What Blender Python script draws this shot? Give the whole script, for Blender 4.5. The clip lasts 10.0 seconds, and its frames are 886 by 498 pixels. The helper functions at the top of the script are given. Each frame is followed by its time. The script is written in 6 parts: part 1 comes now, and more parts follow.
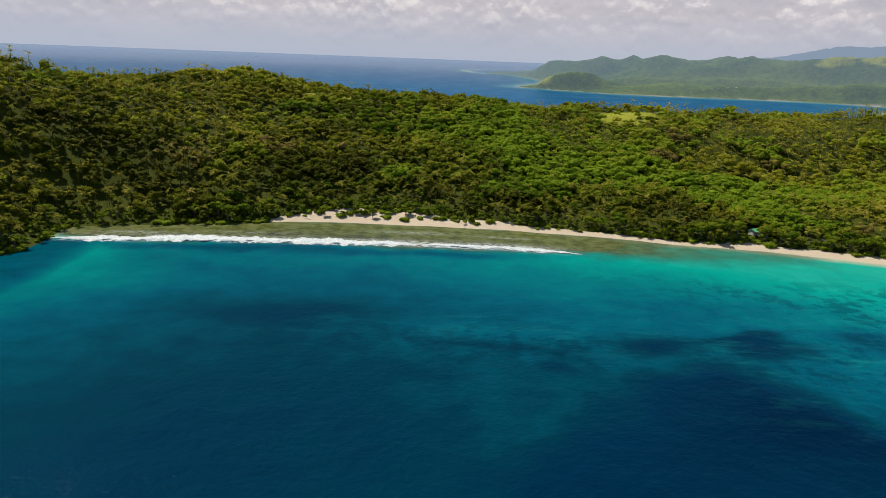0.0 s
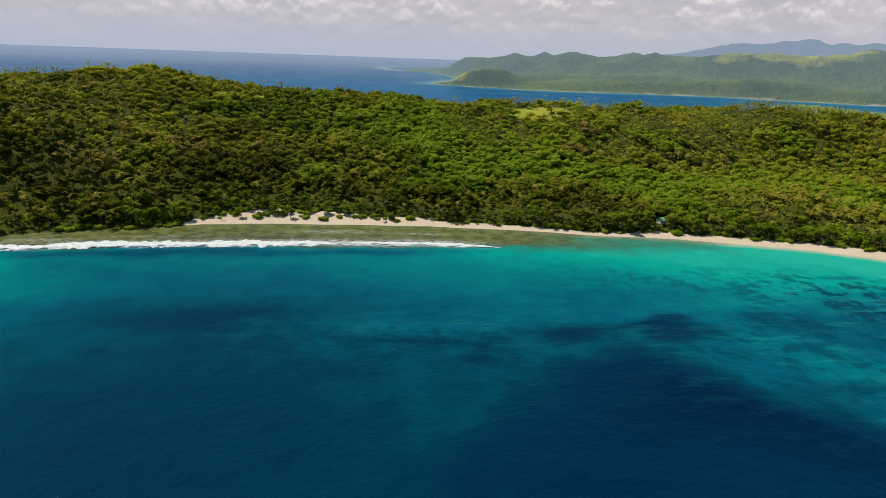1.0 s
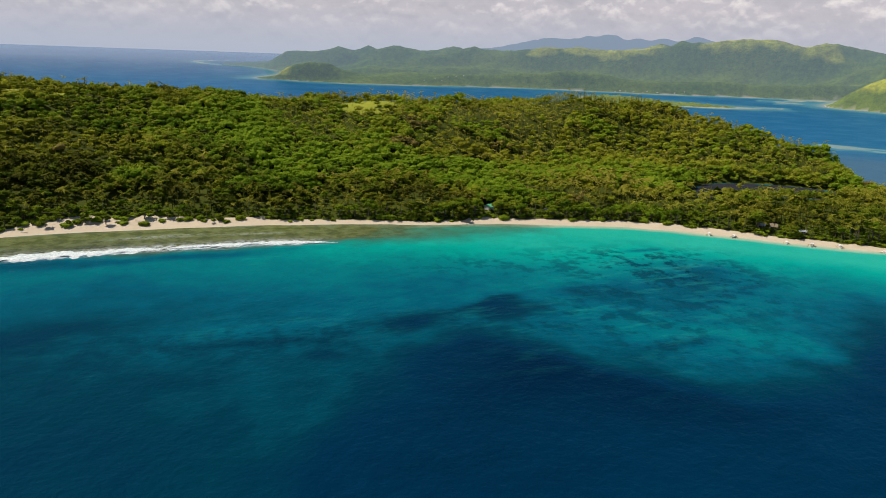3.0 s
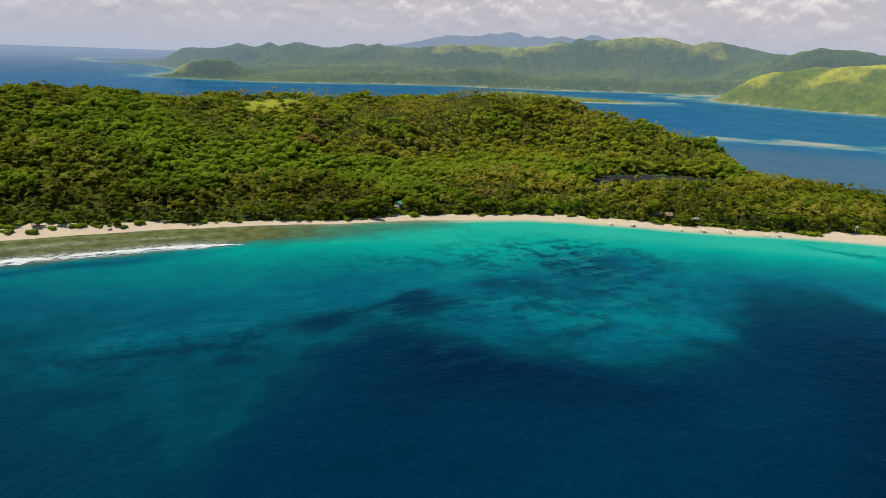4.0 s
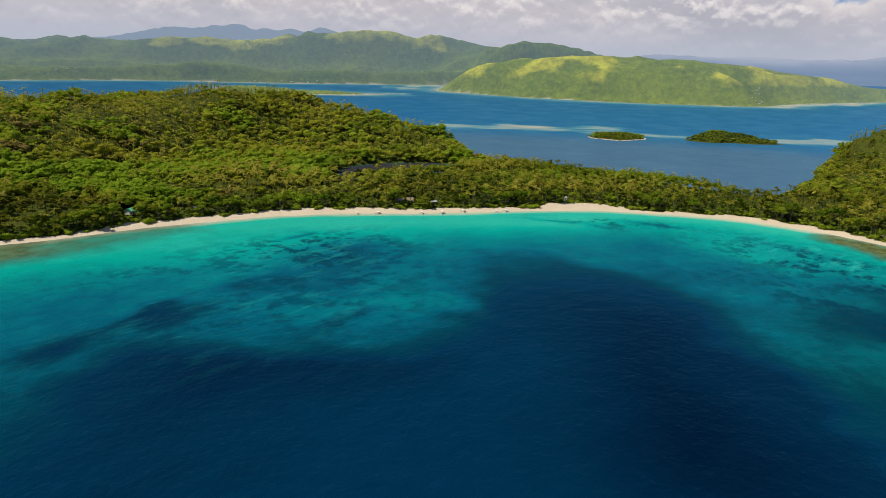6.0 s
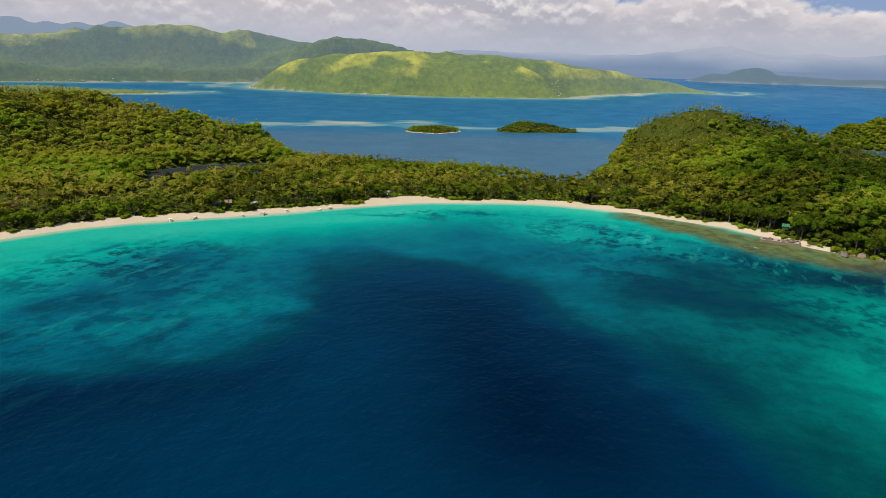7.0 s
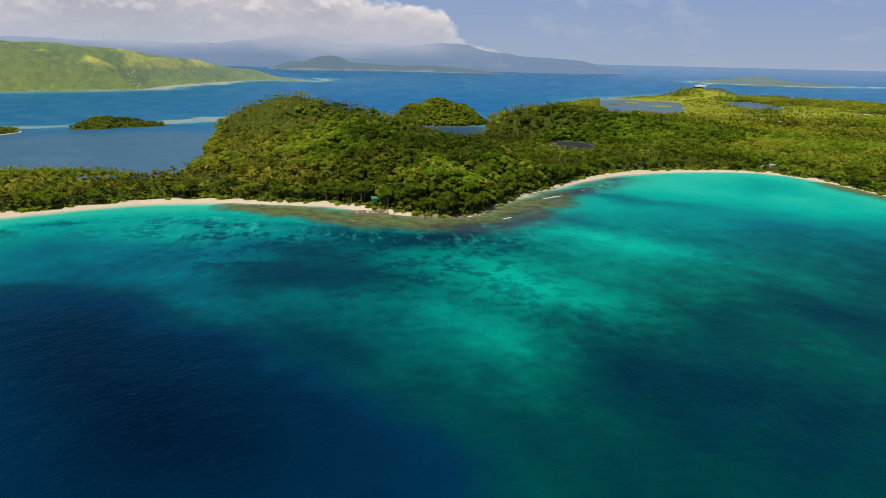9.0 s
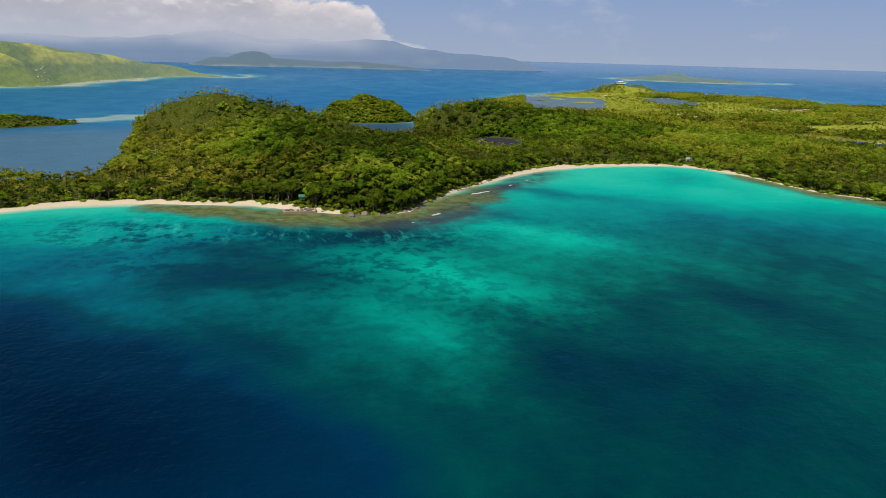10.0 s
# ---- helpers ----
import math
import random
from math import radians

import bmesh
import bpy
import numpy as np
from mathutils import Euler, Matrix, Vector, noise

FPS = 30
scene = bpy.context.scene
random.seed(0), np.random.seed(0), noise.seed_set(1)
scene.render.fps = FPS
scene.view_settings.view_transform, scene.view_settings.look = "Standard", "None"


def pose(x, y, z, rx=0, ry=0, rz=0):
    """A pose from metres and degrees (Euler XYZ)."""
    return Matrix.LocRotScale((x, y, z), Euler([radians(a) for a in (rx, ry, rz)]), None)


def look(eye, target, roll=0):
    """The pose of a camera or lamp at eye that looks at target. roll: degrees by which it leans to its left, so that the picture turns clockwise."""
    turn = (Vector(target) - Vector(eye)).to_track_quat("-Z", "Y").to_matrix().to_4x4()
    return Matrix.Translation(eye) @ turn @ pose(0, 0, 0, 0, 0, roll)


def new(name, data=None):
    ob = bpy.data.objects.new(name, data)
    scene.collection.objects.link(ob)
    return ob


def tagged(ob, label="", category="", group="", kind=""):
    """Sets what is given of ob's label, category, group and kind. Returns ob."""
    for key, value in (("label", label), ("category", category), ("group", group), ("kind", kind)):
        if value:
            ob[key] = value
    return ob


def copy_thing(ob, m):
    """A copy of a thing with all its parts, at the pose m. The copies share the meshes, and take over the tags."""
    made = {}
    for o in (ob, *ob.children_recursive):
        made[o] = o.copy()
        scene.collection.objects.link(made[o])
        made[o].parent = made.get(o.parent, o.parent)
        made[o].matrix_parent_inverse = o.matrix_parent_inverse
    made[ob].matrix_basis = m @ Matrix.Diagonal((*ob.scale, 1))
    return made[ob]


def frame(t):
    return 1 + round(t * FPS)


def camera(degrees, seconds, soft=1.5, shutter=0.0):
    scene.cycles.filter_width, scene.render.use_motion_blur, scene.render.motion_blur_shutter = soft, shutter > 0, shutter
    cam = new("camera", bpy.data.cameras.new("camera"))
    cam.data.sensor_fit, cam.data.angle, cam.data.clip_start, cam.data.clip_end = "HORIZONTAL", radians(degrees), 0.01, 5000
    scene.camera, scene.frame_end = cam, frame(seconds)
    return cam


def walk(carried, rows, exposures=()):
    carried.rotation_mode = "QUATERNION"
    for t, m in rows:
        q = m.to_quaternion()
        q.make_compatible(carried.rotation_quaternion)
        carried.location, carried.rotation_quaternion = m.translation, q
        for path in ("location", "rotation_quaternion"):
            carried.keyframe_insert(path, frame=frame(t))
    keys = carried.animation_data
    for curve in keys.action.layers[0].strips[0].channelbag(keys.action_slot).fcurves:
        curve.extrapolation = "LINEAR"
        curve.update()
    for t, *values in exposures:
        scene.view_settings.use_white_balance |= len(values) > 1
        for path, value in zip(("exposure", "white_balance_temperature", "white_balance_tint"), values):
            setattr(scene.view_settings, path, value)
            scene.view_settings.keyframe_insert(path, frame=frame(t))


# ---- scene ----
cam = camera(65.78, 10.0, soft=0.85)

# The walk: a slow pan to the right from a drone that drifts back a little.
PATH = [
    (0.0, look((0.00, 0.00, 140.00), (13.71, 962.93, -129.42), 2.17)),
    (0.5, look((0.16, -0.81, 140.00), (71.12, 959.63, -129.31), 2.15)),
    (1.0, look((0.24, -1.61, 140.01), (128.35, 952.88, -129.31), 2.03)),
    (1.5, look((0.26, -2.41, 140.03), (185.03, 942.65, -129.66), 2.01)),
    (2.0, look((0.21, -3.19, 140.07), (241.29, 929.00, -129.93), 2.06)),
    (2.5, look((0.09, -3.96, 140.13), (298.09, 911.70, -129.60), 2.05)),
    (4.0, look((-0.67, -6.23, 140.38), (472.50, 832.69, -128.52), 2.06)),
    (4.5, look((-1.07, -6.97, 140.49), (527.60, 798.24, -128.11), 2.04)),
    (5.0, look((-1.53, -7.70, 140.61), (584.39, 756.75, -128.32), 2.06)),
    (5.2, look((-1.77, -7.98, 140.67), (610.29, 735.83, -127.89), 2.00)),
    (6.3, look((-3.09, -9.54, 141.01), (789.80, 538.45, -125.52), 1.67)),
    (6.5, look((-3.33, -9.82, 141.08), (816.12, 497.79, -125.09), 1.61)),
    (7.0, look((-4.06, -10.51, 141.26), (874.25, 386.78, -124.67), 1.55)),
    (7.5, look((-4.87, -11.20, 141.46), (918.01, 266.69, -125.13), 1.47)),
    (8.0, look((-5.74, -11.87, 141.67), (947.06, 131.59, -125.89), 1.40)),
    (8.5, look((-6.68, -12.53, 141.89), (956.74, -7.54, -126.04), 1.35)),
    (9.0, look((-7.69, -13.18, 142.13), (945.28, -154.41, -126.00), 1.33)),
    (9.1, look((-7.91, -13.31, 142.19), (940.45, -182.24, -126.29), 1.36)),
    (9.2, look((-8.13, -13.44, 142.24), (936.40, -202.18, -126.57), 1.38)),
    (9.3, look((-8.34, -13.57, 142.29), (935.75, -203.07, -127.49), 1.46)),
    (9.5, look((-8.77, -13.83, 142.39), (935.33, -203.26, -127.39), 1.46)),
    (9.8, look((-9.46, -14.21, 142.55), (934.46, -204.54, -127.23), 1.46)),
    (9.9, look((-9.69, -14.34, 142.61), (929.89, -224.36, -127.74), 1.54)),
    (10.0, look((-9.92, -14.46, 142.66), (922.80, -252.92, -127.83), 1.57)),
]
walk(cam, PATH)

# ---------------------------------------------------------------- light
SUN_YAW, SUN_UP = 46.0, 55.0      # degrees to the left of +y, degrees above the horizon
world = bpy.data.worlds.new("world")
scene.world = world
world.use_nodes = True
wn = world.node_tree
sky = wn.nodes.new("ShaderNodeTexSky")
sky.sky_type = "NISHITA"
sky.sun_disc = False
sky.sun_elevation = radians(SUN_UP)
sky.sun_rotation = radians(-SUN_YAW)
sky.altitude = 100
wn.nodes["Background"].inputs["Strength"].default_value = 0.085
wn.links.new(sky.outputs["Color"], wn.nodes["Background"].inputs["Color"])

sun = bpy.data.lights.new("sun", "SUN")
sun.energy = 5.0
sun.angle = radians(0.5)
sun.color = (1.0, 0.94, 0.84)
sun_ob = new("sun", sun)
to_sun = Vector((-math.sin(radians(SUN_YAW)) * math.cos(radians(SUN_UP)),
                 math.cos(radians(SUN_YAW)) * math.cos(radians(SUN_UP)), math.sin(radians(SUN_UP))))
sun_ob.matrix_world = look(to_sun * 400 + Vector((0, 0, 300)), (0, 0, 300))

# ---------------------------------------------------------------- plan arithmetic
HUB = np.array([-3.0, -7.0, 141.0])     # the camera's mean place, from which bearings and distances are taken
NEAR, REACH = 2200.0, 500.0            # beyond NEAR the distance is drawn in, about the hub, to stay within sight and fit the camera's view


def squeeze(p):
    """Draw far points in towards the hub, along their own line of sight."""
    p = np.asarray(p, float)
    d = p - HUB
    r = np.hypot(d[..., 0], d[..., 1])
    over = np.maximum(r - NEAR, 0)
    k = np.where(r > NEAR, (NEAR + REACH * np.log1p(over / REACH)) / np.maximum(r, 1), 1.0)
    return HUB + d * k[..., None]


def polar(yaw, r):
    """Plan point at a bearing (degrees to the left of +y) and distance from the hub."""
    return (HUB[0] - r * math.sin(radians(yaw)), HUB[1] + r * math.cos(radians(yaw)))


def crest(rows, trees=9.0):
    """Control points of a skyline: rows of bearing, distance and the angle at which its treetops are seen."""
    return [(*polar(a, r), HUB[2] + r * math.tan(radians(e)) - trees) for a, r, e in rows]


def rounded(points, closed=True, rounds=2):
    p = np.array(points, float)
    for _ in range(rounds):
        q = np.roll(p, -1, 0) if closed else p[1:]
        a = p if closed else p[:-1]
        n = np.empty((2 * len(a), 2))
        n[0::2], n[1::2] = 0.75 * a + 0.25 * q, 0.25 * a + 0.75 * q
        p = n if closed else np.vstack([p[:1], n, p[-1:]])
    return p


def line_dist(x, y, line, closed=False):
    """Distance of many points from a polyline."""
    best = np.full(x.shape, 1e18)
    n = len(line)
    for i in range(n if closed else n - 1):
        ax, ay = line[i]
        bx, by = line[(i + 1) % n]
        dx, dy = bx - ax, by - ay
        t = np.clip(((x - ax) * dx + (y - ay) * dy) / max(dx * dx + dy * dy, 1e-9), 0, 1)
        np.minimum(best, (x - ax - t * dx) ** 2 + (y - ay - t * dy) ** 2, out=best)
    return np.sqrt(best)


def inside(x, y, poly):
    odd = np.zeros(x.shape, bool)
    n = len(poly)
    for i in range(n):
        (ax, ay), (bx, by) = poly[i], poly[(i + 1) % n]
        if ay != by:
            odd ^= ((ay > y) != (by > y)) & (x < (bx - ax) * (y - ay) / (by - ay) + ax)
    return odd


def signed(x, y, poly):
    """Distance to the outline, positive inside."""
    d = line_dist(x, y, poly, True)
    return np.where(inside(x, y, poly), d, -d)


def vnoise(x, y, size, seed=0):
    """Smooth value noise, -1 to 1."""
    u, v = x / size, y / size
    i, j = np.floor(u), np.floor(v)
    f, g = u - i, v - j
    f, g = f * f * (3 - 2 * f), g * g * (3 - 2 * g)

    def h(a, b):
        s = np.sin(a * 127.1 + b * 311.7 + seed * 74.7) * 43758.5453
        return s - np.floor(s)

    return 2 * ((h(i, j) * (1 - f) + h(i + 1, j) * f) * (1 - g) + (h(i, j + 1) * (1 - f) + h(i + 1, j + 1) * f) * g) - 1


def fbm(x, y, size, seed=0, octaves=3):
    return sum(vnoise(x, y, size / 2**k, seed + k) * 0.5**k for k in range(octaves)) / 1.6


def smooth(a, b, v):
    t = np.clip((v - a) / (b - a), 0, 1)
    return t * t * (3 - 2 * t)


def make_mesh(name, co, faces, attrs=None, flat=True):
    """A mesh from arrays: faces is (n, 3) or (n, 4); attrs: point values by name."""
    me = bpy.data.meshes.new(name)
    co, faces = np.asarray(co, np.float32), np.asarray(faces, np.int32)
    k = faces.shape[1]
    me.vertices.add(len(co))
    me.vertices.foreach_set("co", co.ravel())
    me.loops.add(faces.size)
    me.loops.foreach_set("vertex_index", faces.ravel())
    me.polygons.add(len(faces))
    me.polygons.foreach_set("loop_start", np.arange(0, faces.size, k, dtype=np.int32))
    me.polygons.foreach_set("use_smooth", np.full(len(faces), not flat))
    for key, value in (attrs or {}).items():
        me.attributes.new(key, "FLOAT", "POINT").data.foreach_set("value", np.asarray(value, np.float32))
    me.update(calc_edges=True)
    return me


def grid_faces(n, m):
    a = (np.arange(n - 1)[:, None] * m + np.arange(m - 1)[None]).ravel()
    return np.stack([a, a + 1, a + m + 1, a + m], 1)


# ---------------------------------------------------------------- materials
def material(name):
    m = bpy.data.materials.new(name)
    m.use_nodes = True
    return m, m.node_tree, m.node_tree.nodes["Principled BSDF"]


def node(nt, kind, **values):
    n = nt.nodes.new(kind)
    for key, value in values.items():
        if key in n.inputs:
            n.inputs[key].default_value = value
    return n


def ramp(nt, source, stops):
    n = nt.nodes.new("ShaderNodeValToRGB")
    while len(n.color_ramp.elements) < len(stops):
        n.color_ramp.elements.new(1.0)
    for e, (at, c) in zip(n.color_ramp.elements, stops):
        e.position, e.color = at, (*c, 1)
    nt.links.new(source, n.inputs["Fac"])
    return n.outputs["Color"]


def attr(nt, key):
    n = nt.nodes.new("ShaderNodeAttribute")
    n.attribute_name = key
    return n.outputs["Fac"]


def noise_tex(nt, scale, detail=4.0, rough=0.55, stretch=None):
    co = nt.nodes.new("ShaderNodeTexCoord")
    n = node(nt, "ShaderNodeTexNoise", Scale=scale, Detail=detail, Roughness=rough)
    if stretch:
        mp = nt.nodes.new("ShaderNodeMapping")
        mp.inputs["Rotation"].default_value = (0, 0, radians(stretch[3]))
        mp.inputs["Scale"].default_value = stretch[:3]
        nt.links.new(co.outputs["Object"], mp.inputs["Vector"])
        nt.links.new(mp.outputs["Vector"], n.inputs["Vector"])
    else:
        nt.links.new(co.outputs["Object"], n.inputs["Vector"])
    return n.outputs["Fac"]


def mix(nt, fac, a, b, how="MIX"):
    n = nt.nodes.new("ShaderNodeMix")
    n.data_type, n.blend_type = "RGBA", how
    for key, v in ((0, fac), (6, a), (7, b)):
        if isinstance(v, (int, float)):
            n.inputs[key].default_value = v
        elif isinstance(v, tuple):
            n.inputs[key].default_value = (*v, 1)
        else:
            nt.links.new(v, n.inputs[key])
    return n.outputs[2]


def calc(nt, op, a, b=0.0, c=0.0):
    n = nt.nodes.new("ShaderNodeMath")
    n.operation = op
    for i, v in enumerate((a, b, c)):
        if isinstance(v, (int, float)):
            n.inputs[i].default_value = v
        else:
            nt.links.new(v, n.inputs[i])
    return n.outputs[0]


def bump(nt, bsdf, height, strength, distance):
    n = node(nt, "ShaderNodeBump", Strength=strength, Distance=distance)
    nt.links.new(height, n.inputs["Height"])
    nt.links.new(n.outputs["Normal"], bsdf.inputs["Normal"])


def plain(name, colour, rough=0.8, vary=0.25, scale=1.0, metal=0.0):
    """Paint, wood, stone and the like: a colour that drifts and wears at two scales."""
    m, nt, b = material(name)
    big, fine = noise_tex(nt, 0.35 * scale), noise_tex(nt, 3.0 * scale, 6)
    dark = tuple(c * (1 - vary) for c in colour)
    pale = tuple(min(1, c * (1 + 0.6 * vary)) for c in colour)
    c = mix(nt, big, dark, pale)
    c = mix(nt, calc(nt, "MULTIPLY", fine, vary), c, tuple(v * 0.45 for v in colour))
    nt.links.new(c, b.inputs["Base Color"])
    b.inputs["Roughness"].default_value = rough
    b.inputs["Metallic"].default_value = metal
    bump(nt, b, fine, 0.4, 0.05)
    return m


def water_material():
    m, nt, b = material("sea_water")
    depth, coral, reef, foam, green = (attr(nt, k) for k in ("depth", "coral", "reef", "foam", "green"))
    fine = noise_tex(nt, 0.055, 6, 0.6, (1, 1.0, 1, 0))
    mid = noise_tex(nt, 0.016, 5, 0.6)
    wob = calc(nt, "MULTIPLY_ADD", calc(nt, "SUBTRACT", mid, 0.5), 0.30, calc(nt, "MULTIPLY", calc(nt, "SUBTRACT", fine, 0.5), 0.20))
    # broken ground under the green water
    rubble = calc(nt, "MULTIPLY", calc(nt, "SUBTRACT", noise_tex(nt, 0.034, 6, 0.68), 0.5), calc(nt, "MULTIPLY", green, 0.42))
    wob = calc(nt, "ADD", wob, rubble)
    d = calc(nt, "ADD", depth, calc(nt, "MULTIPLY", wob, calc(nt, "MINIMUM", calc(nt, "MINIMUM", calc(nt, "MULTIPLY", depth, 2.0), 1.0), calc(nt, "MULTIPLY_ADD", depth, -3.0, 2.85))))
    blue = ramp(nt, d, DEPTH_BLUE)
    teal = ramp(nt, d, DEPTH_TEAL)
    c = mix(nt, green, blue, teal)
    # coral heads and weed on the bottom
    spots = calc(nt, "ADD", calc(nt, "MULTIPLY", noise_tex(nt, 0.038, 3, 0.5), 0.5), calc(nt, "MULTIPLY", noise_tex(nt, 0.11, 5, 0.6), 0.5))
    mask = calc(nt, "MULTIPLY", coral, ramp(nt, spots, [(0.485, (0, 0, 0)), (0.56, (1, 1, 1))]))
    c = mix(nt, calc(nt, "MULTIPLY", mask, 0.78), c, (0.0, 0.024, 0.044))
    streak = ramp(nt, noise_tex(nt, 0.05, 6, 0.7, (0.5, 1.8, 1, 20)), [(0.52, (0, 0, 0)), (0.68, (1, 1, 1))])
    c = mix(nt, calc(nt, "MULTIPLY", attr(nt, "ripple"), streak), c, (0.02, 0.36, 0.29))
    # reef flat, barely covered
    rf = ramp(nt, noise_tex(nt, 0.09, 6, 0.65), [(0.3, (0.022, 0.026, 0.006)), (0.44, (0.066, 0.086, 0.017)), (0.57, (0.170, 0.180, 0.055)), (0.68, (0.110, 0.190, 0.090)), (0.78, (0.30, 0.32, 0.22))])
    shelf = ramp(nt, calc(nt, "ADD", depth, calc(nt, "MULTIPLY", calc(nt, "SUBTRACT", mid, 0.5), 0.12)), [(0.03, (0.19, 0.19, 0.075)), (0.12, (0.125, 0.130, 0.036)), (0.26, (0.065, 0.060, 0.034))])
    rf = mix(nt, 0.42, rf, shelf)
    rf = mix(nt, ramp(nt, reef, [(0.35, (0, 0, 0)), (0.95, (1, 1, 1))]), (0.030, 0.042, 0.018), rf)
    c = mix(nt, ramp(nt, calc(nt, "ADD", reef, calc(nt, "MULTIPLY", calc(nt, "SUBTRACT", fine, 0.5), 0.5)), [(0.12, (0, 0, 0)), (0.80, (1, 1, 1))]), c, rf)
    c = mix(nt, calc(nt, "MULTIPLY", attr(nt, "weed"), ramp(nt, calc(nt, "ADD", fine, calc(nt, "MULTIPLY", mid, 0.6)), [(0.55, (0.25, 0.25, 0.25)), (0.85, (1, 1, 1))])), c, (0.030, 0.034, 0.048))
    # open water beyond the bay, and muddy ponds, the trees' dark reflection painted in
    c = mix(nt, attr(nt, "open"), c, ramp(nt, d, [(0.0, (0.50, 0.42, 0.30)), (0.12, (0.30, 0.33, 0.27)), (0.3, (0.08, 0.22, 0.26)), (0.6, (0.015, 0.108, 0.205)), (0.9, (0.011, 0.086, 0.225))]))
    drift = ramp(nt, noise_tex(nt, 0.012, 6, 0.65), [(0.42, (0, 0, 0)), (0.66, (1, 1, 1))])
    c = mix(nt, calc(nt, "MULTIPLY", calc(nt, "MULTIPLY", attr(nt, "open"), drift), 0.4), c, (0.045, 0.17, 0.28))
    c = mix(nt, attr(nt, "pale"), c, mix(nt, noise_tex(nt, 0.02, 5), (0.06, 0.095, 0.13), (0.12, 0.16, 0.19)))
    mud_reflection = attr(nt, "mud_reflection")
    c = mix(nt, mud_reflection, c, (0.030, 0.030, 0.034))
    # foam
    fm = calc(nt, "MULTIPLY", foam, ramp(nt, noise_tex(nt, 0.22, 6, 0.7), [(0.40, (0, 0, 0)), (0.6, (1, 1, 1))]))
    c = mix(nt, fm, c, (0.75, 0.77, 0.78))
    w1 = noise_tex(nt, 0.30, 4, 0.6)
    w2 = noise_tex(nt, 0.07, 3, 0.55)
    bp = node(nt, "ShaderNodeBump", Strength=0.4, Distance=1.0)
    nt.links.new(calc(nt, "MULTIPLY_ADD", w2, 2.5, w1), bp.inputs["Height"])
    nt.links.new(calc(nt, "MULTIPLY_ADD", attr(nt, "offing"), -0.46, 0.5), bp.inputs["Strength"])
    nt.nodes.remove(b)
    body = node(nt, "ShaderNodeBsdfDiffuse", Roughness=0.3)
    nt.links.new(c, body.inputs["Color"])
    nt.links.new(bp.outputs["Normal"], body.inputs["Normal"])
    gloss = node(nt, "ShaderNodeBsdfGlossy", Roughness=0.10)
    # Reflection is tinted blue near by and paler far out, set by distance.
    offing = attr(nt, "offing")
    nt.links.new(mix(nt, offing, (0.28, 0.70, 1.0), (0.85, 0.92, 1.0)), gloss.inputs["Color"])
    nt.links.new(bp.outputs["Normal"], gloss.inputs["Normal"])
    fr = node(nt, "ShaderNodeFresnel", IOR=1.33)
    nt.links.new(bp.outputs["Normal"], fr.inputs["Normal"])
    # Far water is set to reflect more, in place of haze at the horizon.
    fac = calc(nt, "MULTIPLY", calc(nt, "MULTIPLY", calc(nt, "MINIMUM", fr.outputs["Fac"], 0.8), calc(nt, "MULTIPLY_ADD", attr(nt, "brim"), 0.5, 0.34)), calc(nt, "SUBTRACT", 1.0, calc(nt, "MAXIMUM", calc(nt, "MULTIPLY", fm, 0.9), calc(nt, "MULTIPLY", mud_reflection, 0.75))))
    ms = nt.nodes.new("ShaderNodeMixShader")
    nt.links.new(fac, ms.inputs["Fac"])
    nt.links.new(body.outputs["BSDF"], ms.inputs[1])
    nt.links.new(gloss.outputs["BSDF"], ms.inputs[2])
    nt.links.new(ms.outputs["Shader"], nt.nodes["Material Output"].inputs["Surface"])
    return m


DEPTH_BLUE = [(0.0, (0.60, 0.50, 0.34)), (0.04, (0.28, 0.42, 0.29)), (0.10, (0.02, 0.365, 0.27)), (0.20, (0.0, 0.285, 0.225)), (0.34, (0.0, 0.162, 0.166)),
              (0.52, (0.0, 0.083, 0.122)), (0.72, (0.0, 0.032, 0.054)), (0.86, (0.0, 0.021, 0.052)), (1.0, (0.0, 0.001, 0.010))]
DEPTH_TEAL = [(0.0, (0.60, 0.50, 0.34)), (0.04, (0.24, 0.38, 0.24)), (0.10, (0.01, 0.355, 0.24)), (0.20, (0.0, 0.335, 0.222)), (0.34, (0.0, 0.238, 0.165)),
              (0.52, (0.0, 0.135, 0.094)), (0.72, (0.0, 0.047, 0.041)), (0.86, (0.0, 0.018, 0.027)), (1.0, (0.0, 0.001, 0.009))]


def land_material():
    """Undergrowth, meadow and sand, by the plan's own cover values."""
    m, nt, b = material("island_ground")
    sand, meadow = attr(nt, "sand"), attr(nt, "meadow")
    n1, n2 = noise_tex(nt, 0.05, 6, 0.6), noise_tex(nt, 0.6, 5, 0.6)
    floor = mix(nt, n1, (0.030, 0.040, 0.006), (0.070, 0.080, 0.010))
    grass = mix(nt, noise_tex(nt, 0.02, 7, 0.65), (0.12, 0.145, 0.014), (0.34, 0.34, 0.04))
    beach = mix(nt, n1, (0.47, 0.385, 0.275), (0.59, 0.495, 0.365))
    beach = mix(nt, calc(nt, "MULTIPLY", n2, 0.35), beach, (0.37, 0.275, 0.18))
    c = mix(nt, meadow, floor, grass)
    edge = calc(nt, "ADD", sand, calc(nt, "MULTIPLY", calc(nt, "SUBTRACT", n2, 0.5), 0.5))
    c = mix(nt, ramp(nt, edge, [(0.4, (0, 0, 0)), (0.6, (1, 1, 1))]), c, beach)
    nt.links.new(c, b.inputs["Base Color"])
    b.inputs["Roughness"].default_value = 0.95
    b.inputs["Specular IOR Level"].default_value = 0.05
    bump(nt, b, n2, 0.6, 0.6)
    return m


